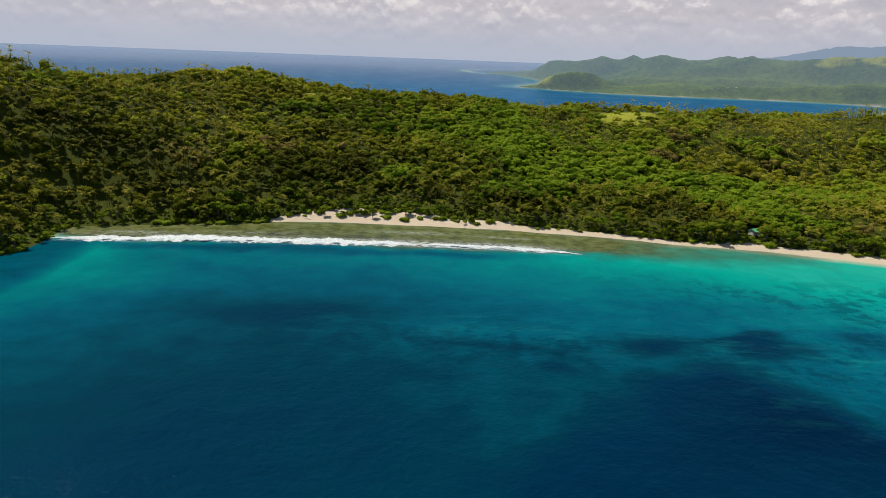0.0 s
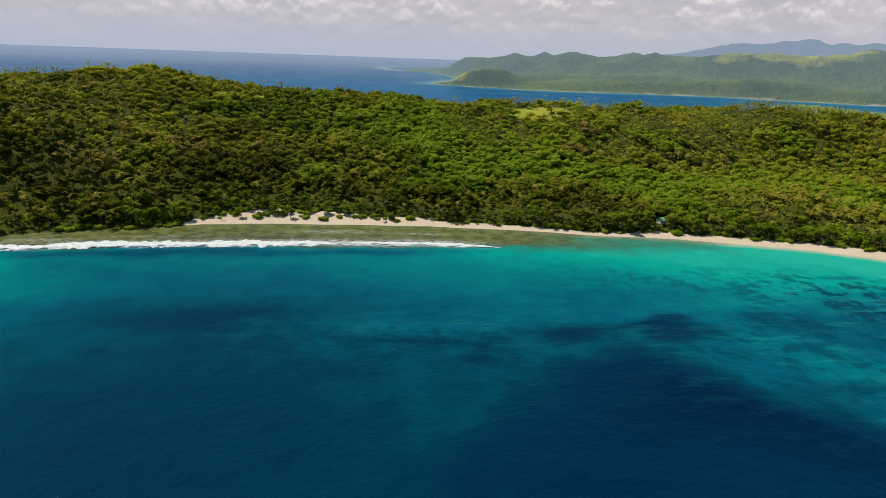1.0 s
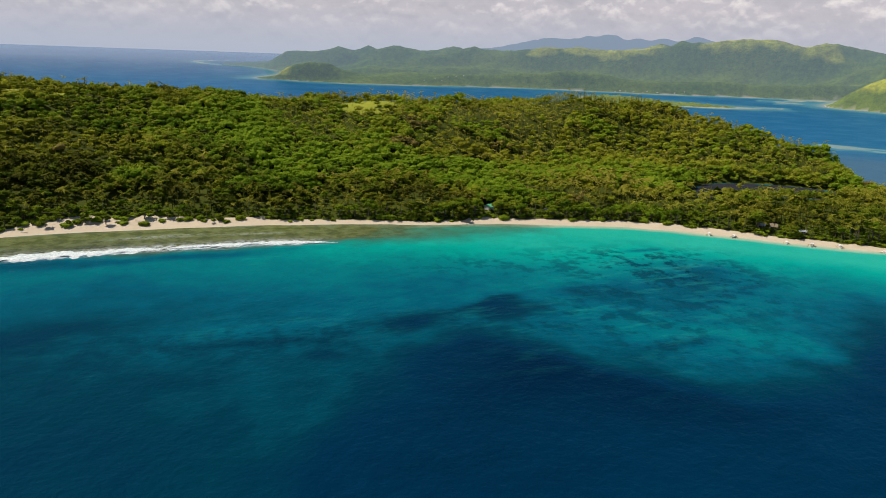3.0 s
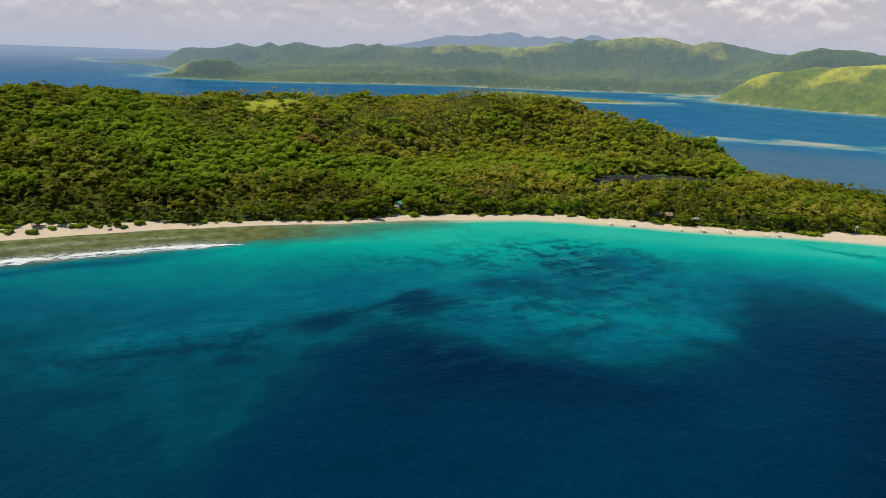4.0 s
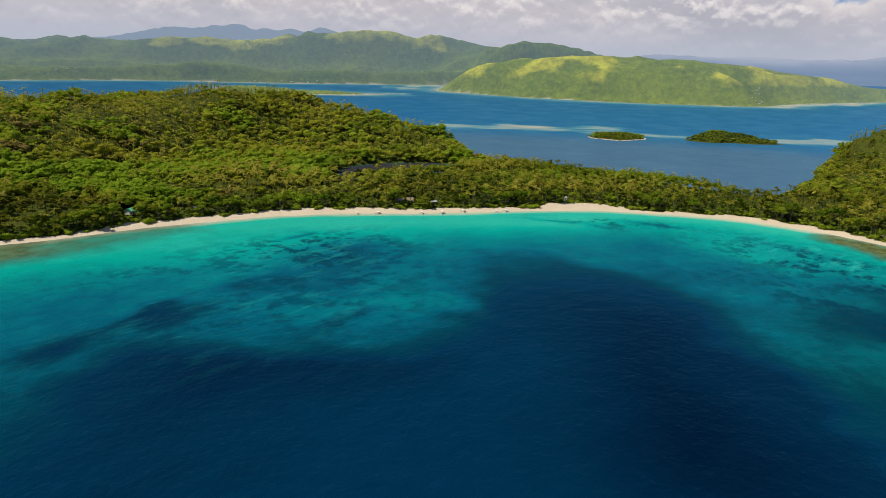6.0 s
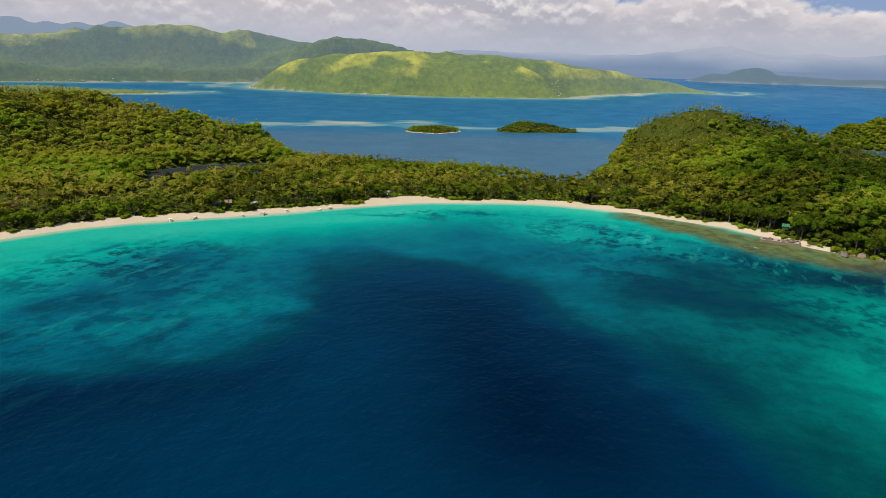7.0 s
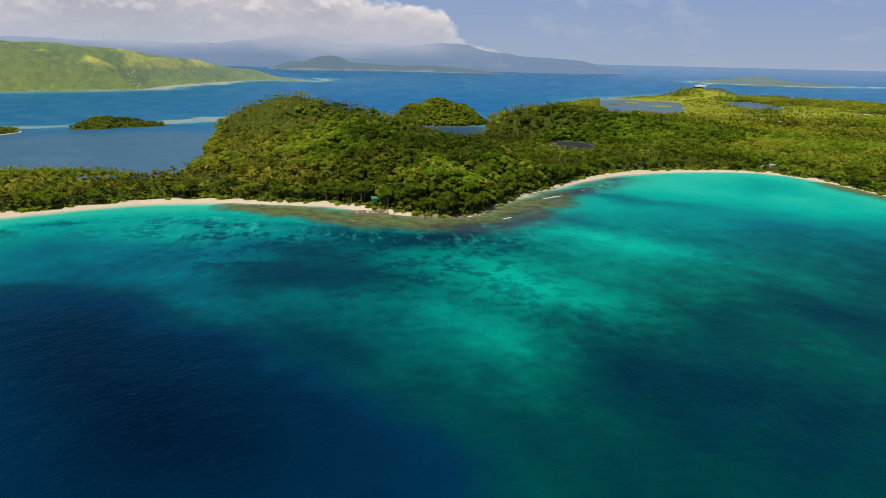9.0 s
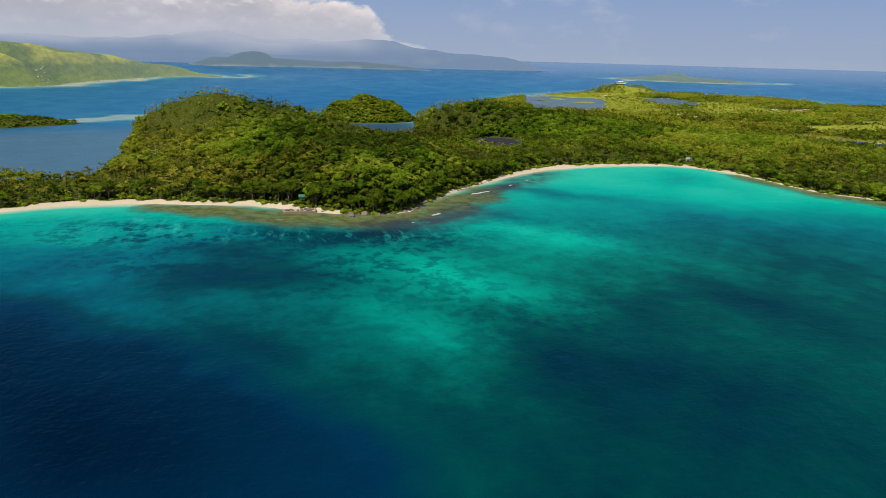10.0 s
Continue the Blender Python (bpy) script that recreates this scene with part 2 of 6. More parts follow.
def leaf_material(name, dry, lush, through_light, vary):
    """Leaves from dark to sunlit by "tint", painted cloud shadow included, and from dry olive to lush green by "lush";
    dry, lush: rows of dark, middle and pale.
    """
    m, nt, b = material(name)
    geo = nt.nodes.new("ShaderNodeNewGeometry")
    ri = geo.outputs["Random Per Island"]
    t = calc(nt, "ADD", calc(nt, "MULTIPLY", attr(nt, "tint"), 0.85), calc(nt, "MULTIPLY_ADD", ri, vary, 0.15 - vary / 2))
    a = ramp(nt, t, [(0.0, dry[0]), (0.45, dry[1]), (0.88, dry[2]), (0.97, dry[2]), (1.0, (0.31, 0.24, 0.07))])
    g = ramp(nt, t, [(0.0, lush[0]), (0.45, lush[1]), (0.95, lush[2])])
    c = mix(nt, attr(nt, "lush"), a, g)
    c = mix(nt, calc(nt, "MULTIPLY", noise_tex(nt, 0.9, 3), 0.3), c, tuple(v * 0.5 for v in dry[0]))
    nt.links.new(c, b.inputs["Base Color"])
    b.inputs["Roughness"].default_value = 0.8
    b.inputs["Specular IOR Level"].default_value = 0.05
    tr = nt.nodes.new("ShaderNodeBsdfTranslucent")
    nt.links.new(c, tr.inputs["Color"])
    ms = node(nt, "ShaderNodeMixShader", Fac=through_light)
    nt.links.new(b.outputs["BSDF"], ms.inputs[1])
    nt.links.new(tr.outputs["BSDF"], ms.inputs[2])
    nt.links.new(ms.outputs["Shader"], nt.nodes["Material Output"].inputs["Surface"])
    return m


def distant_material(name, low, high, meadow, haze_glow, scale, relief=9.0):
    """Backdrop hills: woods and meadows, paler the farther they lie by haze painted as emission ("far" is 0 to 1),
    their tops faded to transparent by "mist" in place of cloud.
    """
    m, nt, b = material(name)
    woods = mix(nt, ramp(nt, noise_tex(nt, scale * 6, 8, 0.75), [(0.36, (0, 0, 0)), (0.64, (1, 1, 1))]), low, high)
    woods = mix(nt, ramp(nt, noise_tex(nt, scale * 0.8, 4, 0.6), [(0.35, (0, 0, 0)), (0.68, (0.35, 0.35, 0.35))]), woods, tuple(0.6 * v + 0.4 * w for v, w in zip(high, meadow)))
    field = mix(nt, ramp(nt, noise_tex(nt, scale * 2.2, 7, 0.7), [(0.34, (0, 0, 0)), (0.64, (1, 1, 1))]), tuple(0.5 * v for v in meadow), meadow)
    rag = calc(nt, "ADD", attr(nt, "meadow"), calc(nt, "MULTIPLY", calc(nt, "SUBTRACT", noise_tex(nt, scale * 3, 8, 0.75), 0.5), 1.1))
    c = mix(nt, ramp(nt, rag, [(0.28, (0, 0, 0)), (0.80, (1, 1, 1))]), woods, field)
    trees = ramp(nt, calc(nt, "ADD", calc(nt, "MULTIPLY", noise_tex(nt, 0.05, 4, 0.7), 0.7), calc(nt, "MULTIPLY", noise_tex(nt, 0.011, 3, 0.6), 0.3)), [(0.49, (0, 0, 0)), (0.60, (0.40, 0.40, 0.40))])
    c = mix(nt, trees, c, tuple(0.7 * v for v in low))
    c = mix(nt, attr(nt, "sand"), c, (0.45, 0.39, 0.30))
    nt.links.new(c, b.inputs["Base Color"])
    b.inputs["Roughness"].default_value = 1.0
    b.inputs["Specular IOR Level"].default_value = 0.0
    bump(nt, b, noise_tex(nt, scale * 9, 8, 0.75), 0.8, relief)
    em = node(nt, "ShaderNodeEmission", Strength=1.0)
    em.inputs["Color"].default_value = (*haze_glow, 1)
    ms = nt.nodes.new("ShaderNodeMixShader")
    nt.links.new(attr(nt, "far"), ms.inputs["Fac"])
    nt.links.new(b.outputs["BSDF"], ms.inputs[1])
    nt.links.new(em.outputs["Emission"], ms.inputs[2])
    cloud = nt.nodes.new("ShaderNodeMixShader")
    nt.links.new(attr(nt, "mist"), cloud.inputs["Fac"])
    nt.links.new(ms.outputs["Shader"], cloud.inputs[1])
    nt.links.new(nt.nodes.new("ShaderNodeBsdfTransparent").outputs["BSDF"], cloud.inputs[2])
    nt.links.new(cloud.outputs["Shader"], nt.nodes["Material Output"].inputs["Surface"])
    return m

# ---------------------------------------------------------------- the plan
# Bay shore from the headland along the long beach to the stony cape, and the next bay after it.
SHORE = [(-291, 443), (-285, 470), (-289, 510), (-289, 531), (-239, 544), (-173, 554), (-130, 571), (-82, 576), (-33, 573), (15, 570),
         (63, 566), (110, 559), (156, 549), (199, 536), (233, 531), (283, 521), (330, 504), (374, 485), (414, 462), (446, 432),
         (467, 412), (506, 380), (548, 350), (583, 321), (615, 294), (643, 246), (670, 196), (682, 143), (676, 89), (665, 40),
         (660, 4), (642, -23), (622, -56), (609, -86), (602, -106), (612, -137), (638, -155), (676, -182), (724, -226), (765, -272)]
SHORE_EAST = [(808, -322), (842, -373), (855, -419), (864, -463), (864, -546), (854, -582), (826, -605), (791, -621), (751, -628),
              (690, -632), (651, -637), (629, -656), (595, -675), (500, -740), (380, -860), (420, -1500), (900, -2600), (1900, -3300), (2700, -2900)]
# The far coast of the same land, from east to west.
SHORE_BACK = [(2182, -2400), (2137, -2171), (2148, -2030), (2238, -2060), (2598, -2236), (2867, -2149), (3164, -1782), (3042, -1507),
              (2847, -1278), (2728, -1124), (2389, -857), (2024, -586), (1661, -366), (1560, -335), (1420, -312), (1305, -296),
              (1244, -211), (1262, -140), (1330, -60), (1370, 60), (1350, 170), (1310, 216), (1230, 205), (1060, 196), (1010, 176), (950, 182),
              (860, 186), (832, 184), (816, 200), (818, 240), (830, 285), (815, 380), (806, 480), (806, 528), (792, 562), (806, 604), (856, 655), (890, 690),
              (905, 735), (930, 800), (960, 900), (940, 1020), (820, 1180), (650, 1330), (350, 1400), (0, 1380), (-350, 1330), (-700, 1180), (-900, 900),
              (-800, 500), (-520, 330), (-360, 380)]
POND_MANGROVE = [(613, 660), (662, 660), (714, 628), (745, 586), (722, 552), (680, 545), (625, 572), (585, 590), (535, 572), (525, 592), (540, 618), (579, 643)]
POND_SMALL = [(1172, -368), (1228, -410), (1195, -448), (1140, -452), (1068, -418), (1045, -350), (1100, -340)]
LAGOON = [(2383, -912), (2557, -1001), (2600, -1060), (2631, -1140), (2540, -1170), (2560, -1230), (2480, -1275), (2300, -1190), (2063, -1085), (1919, -973), (1950, -885), (1866, -790), (1900, -765), (2050, -819), (2200, -850)]
LAKE = [(2492, -1437), (2610, -1612), (2492, -1624), (2265, -1557), (2122, -1437), (2142, -1378), (2301, -1387)]
INLET = [(1225, -1100), (1165, -1128), (1095, -1180), (1030, -1230), (920, -1310), (880, -1250), (985, -1165), (1050, -1110), (1120, -1072), (1195, -1060)]

LAGOON_ISLETS = [(2454, -1075, 50, 26), (2262, -1092, 34, 46), (2330, -960, 26, 22)]
MAIN_COAST = rounded(SHORE + SHORE_EAST + SHORE_BACK, True, 2)
PONDS = [rounded(p, True, 2) for p in (POND_MANGROVE, POND_SMALL, LAGOON, LAKE, INLET)]

# Hill crests: bearing, distance, angle of the treetops; then low ground and spurs in metres.
MAIN_TOPS = crest([(40, 800, 0.5), (34, 850, -0.4), (31.6, 900, -0.86), (28.3, 900, -1.79), (24.8, 950, -2.26), (21.6, 1000, -1.86), (18.5, 1030, -1.6), (15.5, 1050, -1.39),
                   (12.5, 1050, -1.64), (8.1, 1050, -2.03), (6.2, 1050, -2.72), (1.2, 1050, -2.96), (-3.4, 1050, -3.1), (-8, 1050, -3.72),
                   (-12.5, 1050, -3.45), (-16.9, 1050, -3.18), (-22, 1080, -3.12), (-24.4, 1100, -3.5), (-27.5, 1150, -3.03), (-30.5, 1200, -2.7),
                   (-33.1, 1250, -2.42), (-36, 1250, -2.6), (-38.2, 1250, -2.92), (-41.6, 1200, -3.86), (-45, 1150, -4.4), (-48.1, 1120, -5.18), (-50, 1130, -5.4)])
MAIN_TOPS += [(430, 640, 8), (520, 560, 4), (600, 520, 3), (680, 480, 3), (560, 700, 7), (660, 690, 6), (740, 400, 4), (770, 300, 4), (775, 220, 5), (790, 130, 8), (820, 650, 9)]
CAPE_TOPS = crest([(-79.95, 1270, -5.45), (-80.84, 1240, -4.8), (-82.16, 1200, -4.15), (-83.49, 1170, -3.5), (-85.25, 1150, -2.9), (-86.41, 1150, -2.7), (-87.9, 1150, -2.97), (-89.7, 1150, -3.5),
                   (-91.5, 1140, -4.05), (-93.8, 1130, -4.5), (-95, 1130, -4.8)])
CAPE_TOPS += [(1010, -10, 40), (920, -40, 38), (830, -70, 36), (740, -100, 30), (680, -110, 22), (900, -160, 30), (960, 100, 22), (860, 40, 18), (800, -170, 26),
              (1050, -180, 13), (930, -280, 8), (1180, -180, 3), (1180, -300, 3), (1060, -330, 2.5), (1190, -240, 3)]
EAST_TOPS = crest([(-104.5, 1380, -3.75), (-108, 1390, -3.49), (-111, 1400, -3.8), (-114, 1400, -4.2), (-117.5, 1400, -4.5), (-122, 1350, -4.9), (-128, 1300, -5.3)])
EAST_TOPS += [(1000, -480, 5), (960, -620, 5), (880, -700, 6), (760, -760, 8), (1100, -800, 8), (900, -1000, 7), (1300, -1000, 4), (1700, -1150, 4), (1650, -700, 6),
              (2000, -1500, 4), (2300, -1900, 3), (2600, -1900, 4), (1500, -1600, 5), (2750, -1350, 6), (1900, -640, 5), (1150, -1500, 5), (900, -1400, 6)]
WHITE_HILL = [(2950, -1600, 46), (2925, -1555, 30), (2960, -1650, 30), (2900, -1610, 30)] + [(2950 + 210 * math.cos(k * 0.7854), -1600 + 210 * math.sin(k * 0.7854), 4) for k in range(8)]
TOPS = np.array(MAIN_TOPS + CAPE_TOPS + EAST_TOPS + WHITE_HILL)
# Width of bare sand along the shore: x, y, metres
BEACH = np.array([(-290, 480, 0), (-240, 544, 0), (-190, 552, 0), (-150, 565, 1), (-120, 572, 16), (-82, 576, 30), (-20, 573, 30), (40, 568, 20), (110, 559, 10), (200, 536, 11), (283, 521, 14), (374, 485, 17),
                  (446, 432, 16), (548, 350, 15), (614, 326, 24), (643, 246, 13), (682, 143, 12), (670, 60, 9), (655, -4, 9), (620, -60, 7), (608, -95, 2), (640, -155, 2), (730, -230, 5),
                  (810, -325, 11), (855, -420, 14), (862, -546, 11), (800, -618, 7), (690, -634, 4), (595, -675, 3.2), (900, 735, 0), (860, 205, 0), (1300, 216, 0), (1250, -200, 0), (1800, -450, 0), (608, 651, 0), (653, 655, 0), (700, 635, 0), (740, 590, 0), (700, 560, 0), (640, 595, 0), (595, 606, 0), (545, 590, 0), (545, 620, 0), (790, 525, 0), (805, 450, 0), (835, 260, 0), (1160, -400, 0), (2200, -850, 0), (2300, -1100, 0), (2400, -1500, 0), (1150, -1100, 0), (1000, -1190, 0), (950, 180, 0)])


def beach_width(x, y):
    num = den = 0.0
    for bx, by, w in BEACH:
        k = 1 / ((x - bx) ** 2 + (y - by) ** 2 + 100) ** 2
        num, den = num + k * w, den + k
    return num / den * (1 + 0.4 * fbm(x, y, 26, 16))


def raise_land(x, y, d, tops, power=2.2, soft=20.0):
    """Height from the distance to the coast and the crests' control points."""
    num = den = 0.0
    near = np.full(x.shape, 1e9)
    for tx, ty, tz in tops:
        q = (x - tx) ** 2 + (y - ty) ** 2 + soft * soft
        k = 1 / q**power
        num, den = num + k * tz, den + k
        np.minimum(near, q, out=near)
    s = d / (d + np.sqrt(near) - soft + 0.1)
    return num / den * (0.3 * s + 0.7 * s * s * (3 - 2 * s))


def ridged(x, y, size, seed):
    """Spurs and gullies: 1 on the spurs, 0 in the gullies."""
    return 1 - 0.65 * np.abs(vnoise(x + 0.3 * size * vnoise(x, y, size, seed + 9), y, size, seed)) - 0.35 * np.abs(vnoise(x, y, size * 0.45, seed + 1))


def main_fields(x, y):
    """Distance inland (positive on land) and height for the main land."""
    d = signed(x, y, MAIN_COAST)
    for p in PONDS:
        d = np.minimum(d, -signed(x, y, p))
    d = d + 2.5 * fbm(x, y, 28, 3) + smooth(1500, 1900, x) * 26 * fbm(x, y, 110, 4)
    for ix, iy, ia, ib in LAGOON_ISLETS:
        d = np.maximum(d, 26 * (1 - np.hypot((x - ix) / ia, (y - iy) / ib)))
    up = np.maximum(d, 0)
    z = np.minimum(up * 0.09, 1.8) + raise_land(x, y, up, TOPS) + smooth(40, 200, up) * 5.0 * fbm(x, y, 120, 5)
    z = z * (1 - 0.24 * (1 - ridged(x, y, 170, 6)) * smooth(40, 160, up)) * 1.03
    return d, np.where(d > 0, z, d * 0.12)


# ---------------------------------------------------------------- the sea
# Outline of the dark water: real depth, with cloud shadow painted in as depth.
DEEP_AND_SHADE = rounded([(20, 196), (53, 233), (85, 262), (105, 292), (148, 303), (172, 285), (186, 254), (208, 230), (236, 206), (262, 200), (292, 212), (325, 240), (362, 258), (402, 288), (428, 268),
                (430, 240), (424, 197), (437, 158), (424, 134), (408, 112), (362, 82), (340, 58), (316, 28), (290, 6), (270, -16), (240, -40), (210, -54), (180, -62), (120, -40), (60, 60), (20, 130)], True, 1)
FOAM_LINE = rounded([(-300, 492), (-282, 497), (-240, 496), (-201, 504), (-150, 506), (-73, 508), (-8, 510), (58, 507), (113, 499)], False)
REEF_WEST = rounded([(-300, 540), (-300, 495), (-240, 497), (-201, 505), (-150, 507), (-73, 509), (-8, 511), (58, 508), (112, 499), (171, 488), (215, 486), (262, 492), (300, 508),
                     (290, 526), (233, 540), (156, 560), (63, 575), (-33, 582), (-130, 580), (-239, 552)])
REEF_FRINGE = rounded([(815, -606), (781, -598), (686, -607), (627, -618), (569, -643), (490, -690), (470, -760), (618, -705), (673, -670), (733, -655), (803, -624)])
REEF_EAST = rounded([(655, 105), (625, 55), (598, 15), (575, -30), (558, -80), (553, -115), (572, -157), (625, -208), (680, -250), (725, -280), (755, -280), (690, -190),
                     (640, -140), (620, -90), (640, -30), (670, 20), (685, 90)])
# Bottom features: x, y, two half widths, turn, change of depth
BRIGHT = [(60, 430, 120, 40, 0, -0.06), (-160, 405, 80, 22, 0, -0.10), (40, 340, 90, 22, 8, -0.10), (280, 425, 160, 45, -25, -0.14), (390, 440, 70, 40, -40, -0.06),
          (245, 340, 70, 55, 0, -0.12), (290, 275, 60, 40, 0, -0.12), (520, 305, 70, 40, -60, -0.12), (540, 130, 60, 26, 70, -0.12), (240, 252, 60, 34, -35, -0.10), (215, 290, 40, 26, 0, -0.06), (300, 238, 40, 24, -40, -0.10), (435, 140, 16, 50, 10, -0.14), (390, 62, 40, 16, 40, -0.10), (470, 95, 45, 18, 65, -0.10)]
BRIGHT_EAST = [(700, -480, 150, 120, 20, -0.10), (600, -480, 90, 90, 0, -0.10), (560, 100, 60, 50, 60, -0.10), (515, -226, 85, 34, 50, -0.18), (410, -128, 90, 30, 42, -0.22), (340, -76, 60, 22, 40, -0.14), (390, -122, 90, 50, 20, -0.10), (321, -83, 50, 30, 20, -0.10), (507, -230, 90, 50, 40, -0.12), (690, -443, 120, 90, 40, -0.20), (600, -330, 90, 60, 40, -0.10),
               (262, -110, 50, 20, 10, -0.10), (480, -20, 60, 30, 60, -0.04)]
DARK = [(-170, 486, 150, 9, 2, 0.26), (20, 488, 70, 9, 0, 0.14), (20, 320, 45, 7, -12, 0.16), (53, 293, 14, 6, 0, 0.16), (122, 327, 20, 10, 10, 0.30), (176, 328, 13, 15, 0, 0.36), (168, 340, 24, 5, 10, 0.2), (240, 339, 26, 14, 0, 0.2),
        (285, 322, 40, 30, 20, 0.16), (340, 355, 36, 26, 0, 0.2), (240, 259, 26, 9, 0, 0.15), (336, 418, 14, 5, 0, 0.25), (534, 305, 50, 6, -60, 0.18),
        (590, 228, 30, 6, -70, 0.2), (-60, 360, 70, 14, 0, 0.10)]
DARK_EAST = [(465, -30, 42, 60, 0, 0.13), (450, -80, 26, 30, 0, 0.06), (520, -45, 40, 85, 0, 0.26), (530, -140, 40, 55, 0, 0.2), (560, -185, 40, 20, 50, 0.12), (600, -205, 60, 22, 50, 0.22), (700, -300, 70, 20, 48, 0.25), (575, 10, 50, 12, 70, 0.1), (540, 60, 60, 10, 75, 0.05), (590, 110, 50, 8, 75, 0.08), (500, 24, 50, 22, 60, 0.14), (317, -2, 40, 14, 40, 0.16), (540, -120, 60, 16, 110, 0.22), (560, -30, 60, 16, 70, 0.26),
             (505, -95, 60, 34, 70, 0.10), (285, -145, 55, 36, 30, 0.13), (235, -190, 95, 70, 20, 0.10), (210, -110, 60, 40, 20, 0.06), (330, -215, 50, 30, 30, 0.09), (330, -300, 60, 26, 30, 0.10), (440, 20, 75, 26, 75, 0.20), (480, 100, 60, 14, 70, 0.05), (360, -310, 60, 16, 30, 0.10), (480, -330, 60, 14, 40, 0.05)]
CORAL = [(250, 262, 60, 40, -30, 0.55), (200, 310, 50, 30, 0, 0.5), (318, 345, 62, 80, 20, 0.8), (330, 385, 60, 30, -35, 0.6), (110, 328, 60, 16, 0, 0.45), (20, 320, 90, 22, -10, 0.8), (560, 90, 90, 45, 75, 1.0), (535, -70, 110, 45, 85, 0.75), (280, -170, 110, 60, 20, 0.65),
         (455, 40, 100, 34, 75, 0.9), (470, -70, 90, 60, 60, 0.4), (400, -110, 90, 45, 30, 0.25), (505, -125, 60, 40, 0, 0.4), (380, -20, 70, 50, 0, 0.3), (520, -260, 80, 40, 40, 0.2), (340, 30, 70, 30, 50, 0.3), (570, 260, 60, 16, -60, 0.8), (210, 410, 90, 30, -20, 0.5), (430, -300, 120, 60, 30, 0.1)]
# Darkest water, part real depth and part shade painted in as depth
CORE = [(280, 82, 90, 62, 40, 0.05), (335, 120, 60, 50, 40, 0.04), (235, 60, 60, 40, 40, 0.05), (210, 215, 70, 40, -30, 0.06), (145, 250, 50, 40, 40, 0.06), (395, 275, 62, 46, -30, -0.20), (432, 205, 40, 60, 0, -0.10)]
RIPPLES = [(590, 90, 80, 35, 75, 0.8), (545, -40, 70, 25, 80, 0.45), (555, -180, 80, 30, 50, 0.4), (520, -110, 60, 30, 70, 0.5), (330, 380, 70, 50, 0, 0.4), (230, 300, 80, 60, 0, 0.2), (60, 340, 120, 20, 0, 0.15)]
WEED = [(735, -285, 75, 26, -48, 1.0), (800, -345, 40, 22, -50, 0.7), (585, -170, 60, 24, -50, 0.8), (570, -120, 34, 22, 80, 0.6)]
WASH = [(-15, 546, 30, 3, 0, 0.5), (60, 540, 26, 2, -4, 0.3), (-150, 530, 40, 3, 0, 0.25), (-230, 520, 30, 4, 0, 0.4)]
# Sand bars behind the isthmus and mud flats under the far shore
BARS = [[(1150, 965), (1192, 870), (1240, 835), (1300, 775), (1290, 690), (1366, 596), (1440, 535), (1524, 400), (1590, 270)],
        [(1185, 985), (1260, 880), (1390, 752), (1420, 640)], [(2880, 735), (3280, 620), (3700, 560)], [(4126, 194), (3990, 60), (4200, 40), (4600, 110)],
        [(2450, 2250), (2600, 2420), (2900, 2480)], [(1700, 1990), (1950, 1900), (2080, 2000)], [(2180, -2010), (2330, -2130), (2500, -2230)],
        [(5000, -2780), (5350, -2750)], [(4700, -3800), (5050, -4300)]]


def blobs(x, y, rows):
    out = np.zeros(x.shape)
    for bx, by, a, b, turn, amount in rows:
        c, s = math.cos(radians(turn)), math.sin(radians(turn))
        u, v = (x - bx) * c + (y - by) * s, -(x - bx) * s + (y - by) * c
        out += amount * np.exp(-((u / a) ** 2 + (v / b) ** 2))
    return out


ISLET_A = [(1245, 650), (1224, 622), (1232, 590), (1226, 568), (1262, 560), (1300, 545), (1330, 562), (1352, 590), (1340, 630), (1300, 668), (1270, 645)]
ISLET_B = [(1355, 495), (1350, 462), (1362, 428), (1394, 410), (1398, 378), (1436, 344), (1452, 330), (1470, 345), (1462, 385), (1490, 425), (1440, 485), (1400, 500)]
HILL_ISLET = [(1600, -122), (1545, -122), (1497, -150), (1476, -200), (1478, -262), (1505, -320), (1560, -345), (1640, -330), (1690, -260), (1680, -170)]
SPIT = [(1618, 2025), (1760, 1962), (1864, 1925), (1930, 1960), (1930, 2040), (1860, 2200), (1800, 2420), (1850, 2600), (1700, 2650), (1560, 2400), (1480, 2200)]
FAR_COAST = [(400, 3800), (509, 3680), (640, 3520), (864, 3340), (1127, 3300), (1389, 3290), (1750, 3250), (2050, 2950), (2282, 2810), (2519, 2727), (2798, 2595), (3051, 2508),
             (3500, 2300), (3900, 2000), (4600, 1800), (7000, 1800), (9500, 4000), (9000, 9000), (3000, 11500), (300, 9500), (300, 7200), (700, 6500), (730, 5900), (760, 5300), (700, 4700), (560, 4200)]
GREEN_COAST = [(2430, 2080), (2420, 1850), (2405, 1560), (2440, 1330), (2500, 1200), (2587, 1045), (2700, 900), (2859, 745), (3020, 760), (3300, 720), (3700, 600), (4030, 500),
               (4120, 330), (4000, 190), (4300, 250), (4900, 600), (5600, 1500), (5600, 2600), (4600, 3300), (3600, 2900), (2900, 2350)]
ISLE = [(5380, -2900), (5100, -2960), (4780, -3056), (4637, -3447), (4760, -3768), (5000, -4000), (5700, -4000), (6000, -3400), (5700, -2950)]
FAR_FLAT = [(7100, 700), (7250, 20), (7500, -576), (7257, -1142), (7000, -1714), (7700, -1700), (9000, -900), (9000, 900)]
OTHER_COASTS = {"a": ISLET_A, "b": ISLET_B, "hill": HILL_ISLET, "spit": SPIT, "far": FAR_COAST, "green": GREEN_COAST, "isle": ISLE}


